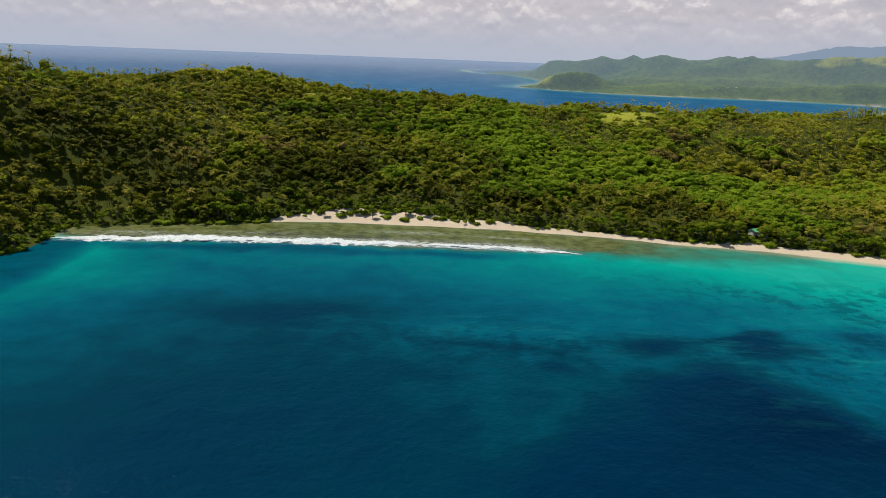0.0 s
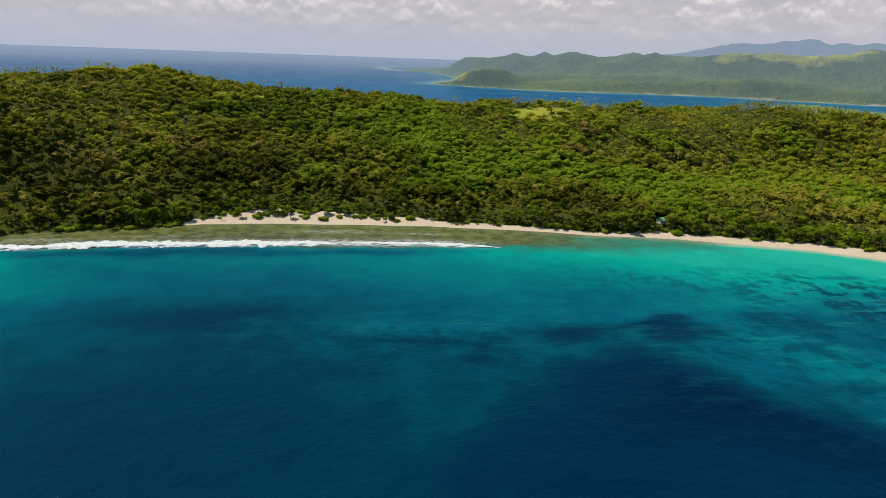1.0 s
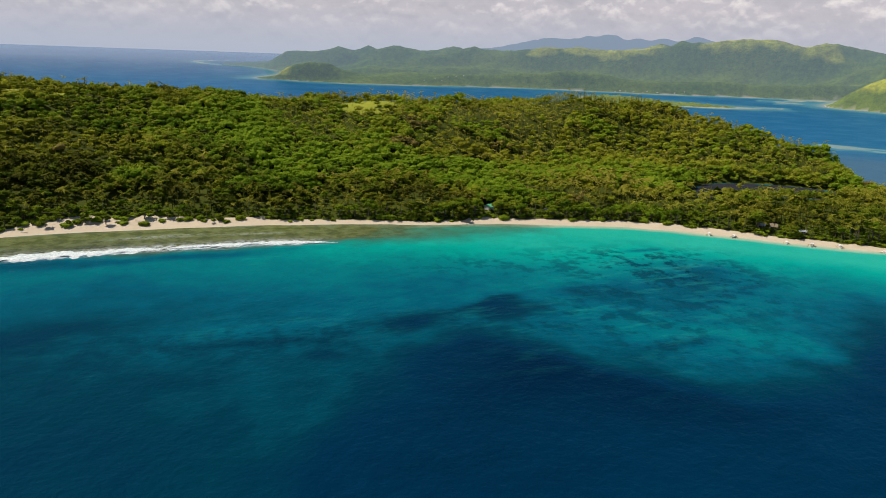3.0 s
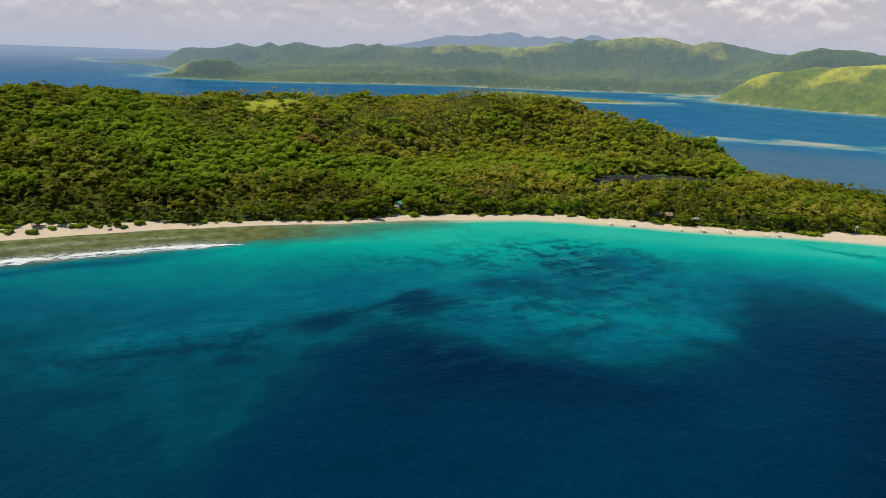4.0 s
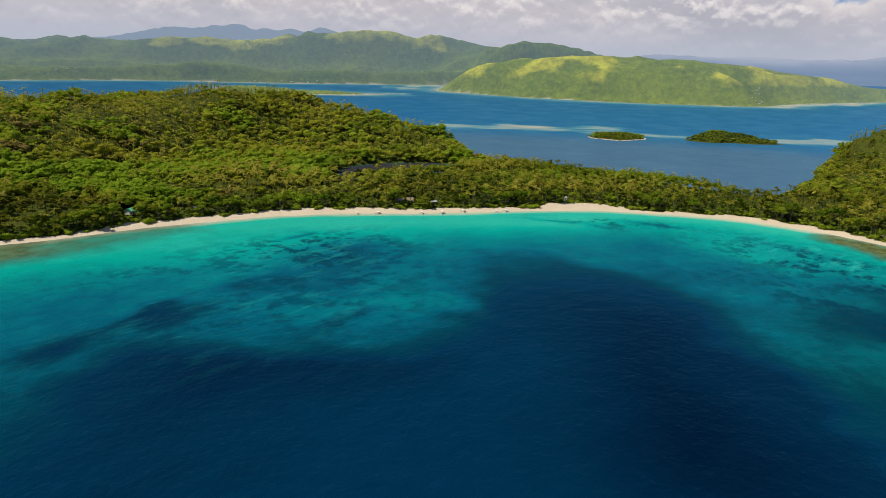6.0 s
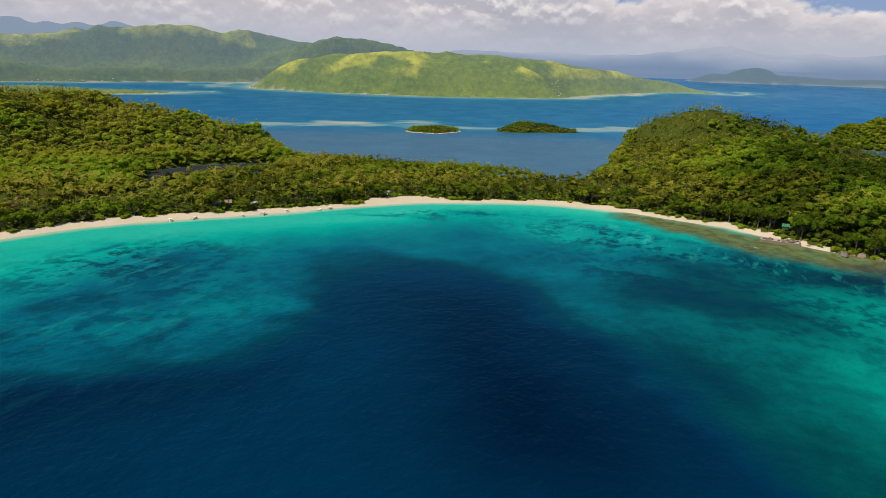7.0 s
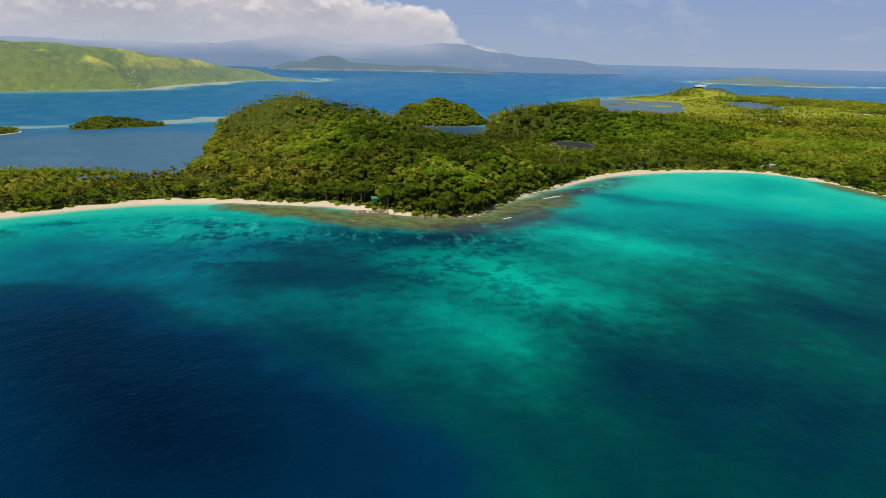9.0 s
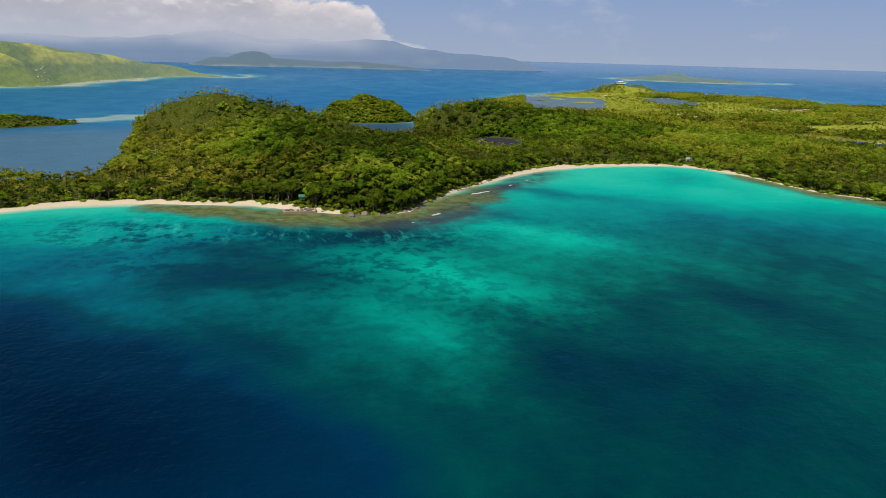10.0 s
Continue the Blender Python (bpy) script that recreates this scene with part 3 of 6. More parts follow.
def build_sea():
    yaws = np.concatenate([np.arange(178, 48, -6.0), np.arange(42, -144, -0.4), np.arange(-148, -184, -6.0)])
    yaws[-1] = yaws[0] - 360
    rs = np.concatenate([[0.0, 40, 90], np.arange(140, 760, 5.0), np.arange(760, 1720, 12.0), 1720 * 1.04 ** np.arange(0, 84)])
    a, r = np.meshgrid(np.radians(yaws), rs, indexing="ij")
    x, y = HUB[0] - r * np.sin(a), HUB[1] + r * np.cos(a)
    near = (r < 2600) & (r > 100)
    shore = np.full(x.shape, 2000.0)
    d = np.full(x[near].shape, 1e9)
    for c in [MAIN_COAST] + [rounded(OTHER_COASTS[k]) for k in ("a", "b", "hill")]:
        d = np.minimum(d, line_dist(x[near], y[near], c, True))
    shore[near] = d
    far = r >= 2600
    d = np.full(x[far].shape, 1e9)
    for k in ("spit", "far", "green", "isle"):
        d = np.minimum(d, line_dist(x[far], y[far], rounded(OTHER_COASTS[k]), True))
    d = np.minimum(d, line_dist(x[far], y[far], np.array(SHORE_BACK[:20], float)))
    shore[far] = d
    sd = np.maximum(shore + 4 * fbm(x, y, 60, 11), 0)
    inner = (x < 1000) & (y < 700) & (r < 1100)
    depth = np.where(inner, (0.78 + 0.14 * smooth(60, -100, x)) * (1 - np.exp(-sd / 165)) + 0.02, 0.58 * (1 - np.exp(-sd / 40)) + 0.26)
    lagoon = (x > 740) & (y > 120)
    depth = np.where(lagoon, 0.74 - 0.10 * np.exp(-sd / 30), depth)
    depth = np.where(far, 0.72 * (1 - np.exp(-sd / 120)) + 0.06, depth)
    bx, by = x + 14 * fbm(x, y, 50, 21), y + 14 * fbm(x, y, 50, 22)
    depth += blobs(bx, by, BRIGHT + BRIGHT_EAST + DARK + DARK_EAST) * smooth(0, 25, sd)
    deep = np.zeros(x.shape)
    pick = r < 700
    deep[pick] = signed(bx[pick], by[pick], DEEP_AND_SHADE)
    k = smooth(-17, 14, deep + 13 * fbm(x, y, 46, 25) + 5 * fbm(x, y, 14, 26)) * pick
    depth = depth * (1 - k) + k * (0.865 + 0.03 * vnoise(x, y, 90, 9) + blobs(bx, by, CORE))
    # the western headland's rocky foot, its shade painted in as deeper water
    rocky_shade = smooth(-215, -262, x) * smooth(500, 488, y)
    depth = np.maximum(depth, 0.55 * rocky_shade)
    bars = np.full(x.shape, 1e9)
    pick = (x > 1000)
    for line in BARS:
        w = 40.0 if line[0][0] < 2000 and line[0][1] < 1500 and line[0][1] > 0 else 60.0
        wx, wy = x[pick] + 2.2 * w * fbm(x[pick], y[pick], 140, 23), y[pick] + 2.2 * w * fbm(x[pick], y[pick], 140, 24)
        bars[pick] = np.minimum(bars[pick], line_dist(wx, wy, rounded(line, False)) / w)
    bars = bars + 0.9 * fbm(x, y, 60, 13) + 0.5 * fbm(x, y, 160, 14)
    kb = (1 - smooth(0.2, 1.7, bars)) * (0.82 + 0.18 * smooth(-0.25, 0.3, fbm(x, y, 170, 15)))
    depth = depth * (1 - kb) + kb * 0.06
    depth = np.where(inner, np.maximum(depth, 0.12 * smooth(3, 14, sd)), depth)
    depth = np.clip(depth, 0.0, 1)
    coral = np.clip(blobs(bx, by, CORAL), 0, 1)
    reef = np.zeros(x.shape)
    pick = r < 1000
    e = 8 * fbm(x[pick], y[pick], 34, 41) + np.maximum(signed(bx[pick], by[pick], REEF_WEST), signed(bx[pick], by[pick], REEF_EAST))
    e = np.maximum(e, signed(bx[pick], by[pick], REEF_FRINGE) + 5 * fbm(x[pick], y[pick], 34, 42))
    ends = smooth(90, 230, bx[pick]) * smooth(300, 400, by[pick]) * 14
    reef[pick] = smooth(-20 - ends, 14 + ends * 0.6, e) * (1 - 0.035 * ends) * (1 - 0.22 * smooth(400, 500, x[pick]))
    foam = np.zeros(x.shape)
    fl = line_dist(x[pick], y[pick] + 3 * fbm(x[pick], y[pick], 25, 31), FOAM_LINE)
    along = smooth(125, 60, x[pick])
    foam[pick] = np.exp(-(np.where(y[pick] > 508, fl / 11, fl / 4.0)) ** 2) * along
    foam[pick] = np.maximum(foam[pick], np.clip(blobs(x[pick], y[pick], WASH), 0, 1))
    green = np.clip(smooth(150, -150, y) * 0.9 * (1 - 0.7 * smooth(430, 700, np.hypot(x, y + 60))), 0, 1) * inner + 0.35 * inner * smooth(400, 480, y) * smooth(40, 200, x)
    green = green * (1 - k)
    opened = np.maximum(smooth(1000, 1200, r), smooth(740, 800, x) * (y > 120))
    mud_reflection, pale = np.zeros(x.shape), np.zeros(x.shape)
    pick = (x > 1700) & (x < 2800) & (y > -1800) & (y < -700)
    pale[pick] = np.maximum(smooth(-70, -30, signed(x[pick], y[pick], PONDS[2])), 0.8 * smooth(-70, -30, signed(x[pick], y[pick], PONDS[3])))
    pale = np.maximum(pale, 0.55 * smooth(740, 800, x) * smooth(120, 200, y) * smooth(1500, 1250, r))
    pale *= 1 - kb
    pick = (r > 700) & (r < 3200)
    for pond, amount in zip(PONDS, (1.0, 1.0, 0.0, 0.1, 0.0)):
        mud_reflection[pick] = np.maximum(mud_reflection[pick], amount * inside(x[pick], y[pick], pond))
    pick = (x > 1150) & (x < 1480) & (y > -330) & (y < -110)
    mud_reflection[pick] = np.maximum(mud_reflection[pick], 0.6)
    co = squeeze(np.stack([x, y, np.zeros(x.shape)], -1))
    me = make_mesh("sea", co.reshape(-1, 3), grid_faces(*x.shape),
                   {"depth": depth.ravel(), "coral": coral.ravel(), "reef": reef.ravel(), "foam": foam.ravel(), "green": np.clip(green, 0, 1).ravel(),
                    "open": opened.ravel(), "offing": smooth(1100, 5500, r).ravel(), "brim": smooth(3000, 11000, r).ravel(), "mud_reflection": mud_reflection.ravel(), "pale": pale.ravel(), "weed": np.clip(blobs(bx, by, WEED), 0, 1).ravel(), "ripple": np.clip(blobs(bx, by, RIPPLES), 0, 1).ravel()}, flat=False)
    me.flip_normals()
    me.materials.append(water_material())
    return tagged(new("water_sea", me), "clear turquoise and deep navy sea with coral patches", "sea", kind="structure")


build_sea()


# ---------------------------------------------------------------- the lands
def land_sheet(name, yaw0, yaw1, dyaw, rs, fields, mat, cover, label, category="island", kind="structure", lump=0.0, veil=((0,), (0.0,))):
    yaws = np.arange(yaw0, yaw1, -dyaw)
    a, r = np.meshgrid(np.radians(yaws), np.asarray(rs, float), indexing="ij")
    x, y = HUB[0] - r * np.sin(a), HUB[1] + r * np.cos(a)
    d, z = fields(x, y)
    if lump:
        z = z + lump * np.maximum(0, vnoise(x, y, 16, 7) + 0.6 * vnoise(x, y, 9, 8)) * smooth(5, 25, d)
    keep = d > -14
    f = grid_faces(*x.shape)
    f = f[keep.ravel()[f].any(1)]
    used = np.unique(f)
    index = np.full(x.size, -1)
    index[used] = np.arange(len(used))
    co = squeeze(np.stack([x, y, z], -1)).reshape(-1, 3)[used]
    values = {k: v.ravel()[used] for k, v in cover(x, y, d, z).items()}
    # painted haze: its share of emission grows with distance
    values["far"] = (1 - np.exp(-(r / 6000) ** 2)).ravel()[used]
    # high ground fades to transparent, in place of cloud over it
    values["mist"] = (np.interp(np.degrees(a), *veil) * smooth(20, 330, z + 110 * fbm(x, y, 900, 77))).ravel()[used]
    me = make_mesh(name, co, index[f], values, flat=False)
    me.flip_normals()
    me.materials.append(mat)
    return tagged(new(name, me), label, category, kind=kind)


GROUND = land_material()


def main_cover(x, y, d, z):
    w = beach_width(x, y)
    w = np.where(w < 3, -6, w + 3 * fbm(x, y, 18, 15))
    sand = 1 - smooth(w - 2, w + 2, d)
    for line in SAND_TRACKS:
        sand = np.maximum(sand, 1 - smooth(5, 8, line_dist(x, y, np.array(line, float))))
    meadow = meadow_at(x, y)
    return {"sand": sand, "meadow": meadow}


SAND_TRACKS = [[(1680, -1095), (1607, -1121), (1546, -1155), (1459, -1180)], [(1951, -1605), (1937, -1702), (2060, -1900)],
               [(1225, -1075), (1150, -1094), (1070, -1140), (1000, -1185)], [(1852, -747), (1837, -805)], [(1863, -905), (1880, -925)], [(2275, -1060), (2245, -1125)], [(2640, -1370), (2625, -1345)]]
MEADOWS = [(-150, 960, 60, 18), (256, 955, 66, 62), (1150, 70, 16, 7), (790, -105, 24, 12), (1010, -160, 30, 16)]


def meadow_at(x, y):
    m = np.zeros(x.shape)
    for mx, my, a, b in MEADOWS:
        m = np.maximum(m, np.exp(-((x - mx) / a) ** 2 - ((y - my) / b) ** 2))
    m = smooth(0.35, 0.65, m + 0.15 * fbm(x, y, 20, 17))
    flats = smooth(0.0, 0.3, fbm(x, y, 220, 19) + 0.15) * smooth(1450, 1700, np.hypot(x, y)) * (y < -500)
    return np.maximum(m, flats)


land_sheet("ground_main_island", 50, -150, 0.25, np.concatenate([np.arange(440, 1500, 8.0), 1500 * 1.016 ** np.arange(0, 58)]),
           main_fields, GROUND, main_cover, "hilly green island with a long pale sand beach")


def simple_fields(coast, tops, seed, flat=0.07, low=1.5, rough=4.0, size=120, soft=20.0, folds=None, wide=1.0):
    ring = rounded(coast)

    def fields(x, y):
        d = signed(x, y, ring) + (0.02 * size) * fbm(x, y, size * 0.4, seed)
        up = np.maximum(d, 0)
        z = np.minimum(up * flat, low) + raise_land(x, y, up, tops, 2.0, soft) * (1 + (0.45 * folds[0] if folds else 0)) * smooth(-0.25 * wide, wide, up) + smooth(0.3 * size, 2 * size, up) * rough * fbm(x, y, size, seed + 3)
        if folds:
            z = z * (1 - folds[0] * (1 - ridged(x, y, folds[1], folds[2])) * smooth(0, folds[1], up))
        return d, np.where(d > 0, z, d * 0.1)

    return fields


def rim_cover(width, meadows=None):
    """Sand along the rim; meadows: fold size and seed, share, height from which they begin."""
    def cover(x, y, d, z):
        m = np.zeros(x.shape)
        if meadows:
            size, seed, share, low = meadows
            m = smooth(0.32, 0.72, ridged(x, y, size, seed) * 0.5 + 0.34 * fbm(x, y, size * 0.5, seed + 5) + share) * smooth(low, low * 2.2, z)
        return {"sand": (1 - smooth(width * 0.6, width * 1.2, d)) * smooth(9, 5, z) * (0.25 + 0.75 * smooth(-0.1, 0.35, fbm(x, y, 260, 79))), "meadow": m}

    return cover


def wooded_cover(x, y, d, z):
    """Woods down to the waterline."""
    return {"sand": np.zeros(x.shape), "meadow": np.zeros(x.shape)}


def belt_cover(width, belts):
    """Sand along the rim and upland meadows: bearing, half width in degrees, height from which each begins."""
    def cover(x, y, d, z):
        yaw = np.degrees(np.arctan2(-(x - HUB[0]), y - HUB[1])) + 1.1 * fbm(x, y, 260, 78)
        m = np.zeros(x.shape)
        for b, half, low in belts:
            m = np.maximum(m, smooth(1.5, 0.4, np.abs(yaw - b) / half) * smooth(low - 12, low + 14, z + 42 * fbm(x, y, 300, 75)))
        return {"sand": (1 - smooth(width * 0.6, width * 1.2, d)) * smooth(9, 5, z) * (0.25 + 0.75 * smooth(-0.1, 0.35, fbm(x, y, 260, 79))), "meadow": m}

    return cover


hill_islet_fields = simple_fields(HILL_ISLET, [*crest([(-96, 1590, -3.6), (-97.96, 1600, -3.0), (-99.5, 1600, -3.5)])], 51)
islet_a_fields = simple_fields(ISLET_A, [(1290, 600, 4)], 52, low=1.2, rough=0.5)
islet_b_fields = simple_fields(ISLET_B, [(1405, 440, 16), (1440, 415, 10)], 53, low=1.2, rough=0.5)
land_sheet("ground_hill_islet", -92, -104, 0.1, np.arange(1400, 1760, 7.0), hill_islet_fields, GROUND, wooded_cover, "small round wooded hill standing in the lagoon")
land_sheet("ground_sand_islet", -60, -70, 0.1, np.arange(1300, 1560, 6.0), islet_a_fields, GROUND, rim_cover(5), "low wooded islet with a pale sand rim")
land_sheet("ground_mound_islet", -68, -79, 0.1, np.arange(1360, 1620, 6.0), islet_b_fields, GROUND, wooded_cover, "low wooded islet with a small mound")

# The fourth colour of each is the distance haze it emits.
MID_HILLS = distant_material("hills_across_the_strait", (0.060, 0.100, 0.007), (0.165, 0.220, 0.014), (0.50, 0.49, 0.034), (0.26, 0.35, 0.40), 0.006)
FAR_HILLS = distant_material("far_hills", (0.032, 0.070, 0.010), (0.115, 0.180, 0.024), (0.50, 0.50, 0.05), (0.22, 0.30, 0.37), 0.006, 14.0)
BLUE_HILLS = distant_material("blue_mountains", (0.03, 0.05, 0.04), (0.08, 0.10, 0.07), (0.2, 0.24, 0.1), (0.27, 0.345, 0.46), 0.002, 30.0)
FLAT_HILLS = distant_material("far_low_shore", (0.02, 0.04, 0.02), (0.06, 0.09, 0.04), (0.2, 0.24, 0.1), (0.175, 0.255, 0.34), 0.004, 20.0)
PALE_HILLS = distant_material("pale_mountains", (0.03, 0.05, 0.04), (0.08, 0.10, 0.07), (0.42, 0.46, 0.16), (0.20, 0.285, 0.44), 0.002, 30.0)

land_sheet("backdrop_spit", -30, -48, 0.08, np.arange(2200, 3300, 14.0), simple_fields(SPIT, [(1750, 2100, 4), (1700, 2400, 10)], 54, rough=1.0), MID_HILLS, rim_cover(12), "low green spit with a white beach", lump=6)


def dense(rows, step=1.1):
    """A skyline's rows set closer, so that it runs on as one ridge."""
    out = []
    for (a, r, e), (b, s, f) in zip(rows, rows[1:]):
        n = max(1, round(abs(b - a) / step))
        out += [(a + (b - a) * k / n, r + (s - r) * k / n, e + (f - e) * k / n) for k in range(n)]
    return out + [rows[-1]]


def foothills():
    """Low wooded hills before the crest of the far shore, and the valleys behind them."""
    r = random.Random(4)
    rows = []
    for k in range(13):
        yaw = -15.5 - 3.1 * k
        coast = 3560 + 10 * max(0, k - 6) ** 1.6
        rows.append((*polar(yaw + r.uniform(-0.6, 0.6), coast + r.uniform(330, 470)), r.uniform(34, 88)))
        rows.append((*polar(yaw + 1.5, coast + 620), r.uniform(10, 24)))
        rows.append((*polar(yaw + r.uniform(-1, 1), coast + 860), r.uniform(45, 95)))
    return rows


FAR_RIDGE = [(-7.2, 6100, -0.75), (-8.1, 6000, -0.42), (-9.3, 5900, -0.13), (-10.8, 5800, -0.06), (-14.8, 5500, 0.42), (-17.2, 5400, 0.40), (-19.2, 5300, 0.53), (-23.4, 5150, 0.50), (-28.4, 5000, 0.60),
             (-32.7, 4950, 0.66), (-36.1, 4900, 1.02), (-37.9, 4950, 1.17), (-41.7, 5000, 1.50), (-45.8, 5000, 1.71), (-48.8, 5000, 1.58), (-51.5, 5000, 1.30), (-53.8, 5000, 0.98), (-55.5, 5000, 0.6)]
DARK_HILL = [(-52.6, 4500, 0.45), (-53.8, 4480, 0.82), (-55.3, 4450, 1.19), (-56.8, 4450, 1.39), (-58.8, 4480, 1.13), (-61, 4500, 0.77), (-64, 4550, 0.4)]
FAR_FIELDS = simple_fields(FAR_COAST, crest(dense(FAR_RIDGE) + dense(DARK_HILL), 0)
                         + [(620, 3850, 6), (1000, 3750, 8), (900, 4600, 8), (1100, 5000, 20)] + foothills(), 55, low=4, rough=7, size=420, soft=170, folds=(0.42, 430, 71), wide=160)
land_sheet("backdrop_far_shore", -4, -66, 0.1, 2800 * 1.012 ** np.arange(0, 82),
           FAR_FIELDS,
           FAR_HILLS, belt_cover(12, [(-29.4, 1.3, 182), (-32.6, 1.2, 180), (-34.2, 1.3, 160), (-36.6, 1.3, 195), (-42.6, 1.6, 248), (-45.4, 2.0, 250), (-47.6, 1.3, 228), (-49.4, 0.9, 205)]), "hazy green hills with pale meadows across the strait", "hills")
GREEN_FIELDS = simple_fields(GREEN_COAST, crest(dense([(-52.2, 3200, -0.98), (-53.97, 3250, -0.14), (-55.8, 3300, 0.3), (-58.5, 3300, 0.59), (-63.0, 3300, 0.84), (-65.7, 3300, 0.78), (-67.5, 3350, 0.65), (-71.9, 3600, 0.34), (-76.2, 3900, -0.18), (-79.5, 4100, -0.74), (-81.5, 4250, -1.36)]), 0)
                         + [(4000, 420, 8), (3600, 850, 22), (2640, 1500, 22), (2650, 1850, 20), (2900, 1300, 60), (2900, 1600, 70), (2850, 950, 25)], 56, low=4, rough=6, size=330, soft=200, folds=(0.26, 300, 72), wide=230)
HEADLAND = [(470, 3740), (560, 3600), (760, 3470), (1000, 3400), (1250, 3380), (1300, 3600), (1000, 3950), (700, 4100), (540, 3980)]
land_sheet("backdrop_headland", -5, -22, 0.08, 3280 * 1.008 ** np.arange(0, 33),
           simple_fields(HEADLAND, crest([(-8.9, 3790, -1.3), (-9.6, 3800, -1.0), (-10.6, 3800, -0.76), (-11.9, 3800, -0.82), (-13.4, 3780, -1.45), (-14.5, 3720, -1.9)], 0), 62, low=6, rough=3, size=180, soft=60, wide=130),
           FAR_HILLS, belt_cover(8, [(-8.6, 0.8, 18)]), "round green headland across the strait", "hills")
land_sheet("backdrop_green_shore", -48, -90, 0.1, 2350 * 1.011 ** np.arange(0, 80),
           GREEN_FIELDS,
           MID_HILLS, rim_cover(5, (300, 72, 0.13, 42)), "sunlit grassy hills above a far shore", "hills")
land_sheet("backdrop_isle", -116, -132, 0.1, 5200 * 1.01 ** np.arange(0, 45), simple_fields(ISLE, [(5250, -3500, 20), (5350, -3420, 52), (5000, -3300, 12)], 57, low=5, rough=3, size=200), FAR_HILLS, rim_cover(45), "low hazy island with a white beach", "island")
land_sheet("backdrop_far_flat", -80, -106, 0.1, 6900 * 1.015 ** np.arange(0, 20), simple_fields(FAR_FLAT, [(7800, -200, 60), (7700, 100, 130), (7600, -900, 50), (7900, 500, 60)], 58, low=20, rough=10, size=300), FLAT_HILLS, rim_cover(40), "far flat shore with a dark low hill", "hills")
MOUNT = [(3000, 6500), (9000, 4500), (13000, 4000), (13000, 12000), (3000, 12000)]
BLUE_RIDGE = [(-20, 9000, 0.2), (-23.5, 9000, 0.67), (-26.6, 9000, 1.04), (-28.9, 9000, 1.51), (-30.7, 9000, 1.90), (-31.7, 9000, 1.80), (-32.7, 9000, 1.94), (-34.3, 9000, 2.0), (-35.7, 9000, 1.61), (-37, 9000, 1.74),
              (-38.8, 9000, 1.68), (-40.6, 9000, 1.85), (-42.4, 9000, 1.65), (-46, 9000, 1.2), (-53.5, 9000, 0.9)]
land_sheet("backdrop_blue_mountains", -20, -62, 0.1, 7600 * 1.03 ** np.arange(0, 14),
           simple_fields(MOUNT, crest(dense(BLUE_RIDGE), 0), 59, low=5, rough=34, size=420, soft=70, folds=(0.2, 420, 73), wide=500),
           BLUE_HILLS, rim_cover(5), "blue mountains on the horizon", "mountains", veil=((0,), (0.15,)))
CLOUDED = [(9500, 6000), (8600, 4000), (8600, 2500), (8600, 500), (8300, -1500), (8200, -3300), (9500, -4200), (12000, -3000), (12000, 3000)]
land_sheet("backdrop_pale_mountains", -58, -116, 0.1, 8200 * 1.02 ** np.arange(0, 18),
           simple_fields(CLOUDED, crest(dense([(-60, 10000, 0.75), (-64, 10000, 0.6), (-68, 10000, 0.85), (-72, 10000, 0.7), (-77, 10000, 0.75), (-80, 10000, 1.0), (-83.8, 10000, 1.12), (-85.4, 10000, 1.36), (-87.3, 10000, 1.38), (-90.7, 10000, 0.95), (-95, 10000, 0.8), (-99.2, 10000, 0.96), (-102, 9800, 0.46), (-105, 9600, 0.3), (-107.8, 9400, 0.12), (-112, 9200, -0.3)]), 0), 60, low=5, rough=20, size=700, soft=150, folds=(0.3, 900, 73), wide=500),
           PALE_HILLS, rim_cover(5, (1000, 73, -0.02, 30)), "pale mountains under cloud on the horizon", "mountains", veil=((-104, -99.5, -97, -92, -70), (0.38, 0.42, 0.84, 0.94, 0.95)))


# ---------------------------------------------------------------- the sky at the horizon
def heap(nt, lift):
    """Heaped cloud: rounded lobes of three sizes; lift: metres by which the pattern is drawn from above."""
    co = nt.nodes.new("ShaderNodeTexCoord")
    mp = nt.nodes.new("ShaderNodeMapping")
    mp.inputs["Location"].default_value = (0, 0, lift)
    mp.inputs["Scale"].default_value = (1.0, 1.0, 1.5)
    nt.links.new(co.outputs["Object"], mp.inputs["Vector"])
    warp = node(nt, "ShaderNodeTexNoise", Scale=0.006, Detail=4.0, Roughness=0.55)
    nt.links.new(mp.outputs["Vector"], warp.inputs["Vector"])
    push = nt.nodes.new("ShaderNodeVectorMath")
    push.operation = "MULTIPLY_ADD"
    nt.links.new(warp.outputs["Color"], push.inputs[0])
    push.inputs[1].default_value = (170, 170, 170)
    nt.links.new(mp.outputs["Vector"], push.inputs[2])
    total = calc(nt, "MULTIPLY", warp.outputs["Fac"], 0.35)
    for scale, share in ((0.0030, 0.42), (0.0075, 0.24), (0.020, 0.11)):
        v = nt.nodes.new("ShaderNodeTexVoronoi")
        v.feature = "SMOOTH_F1"
        v.inputs["Scale"].default_value = scale
        v.inputs["Smoothness"].default_value = 0.35
        nt.links.new(push.outputs["Vector"], v.inputs["Vector"])
        total = calc(nt, "ADD", total, calc(nt, "MULTIPLY", calc(nt, "SUBTRACT", 1.0, v.outputs["Distance"]), share))
    return total


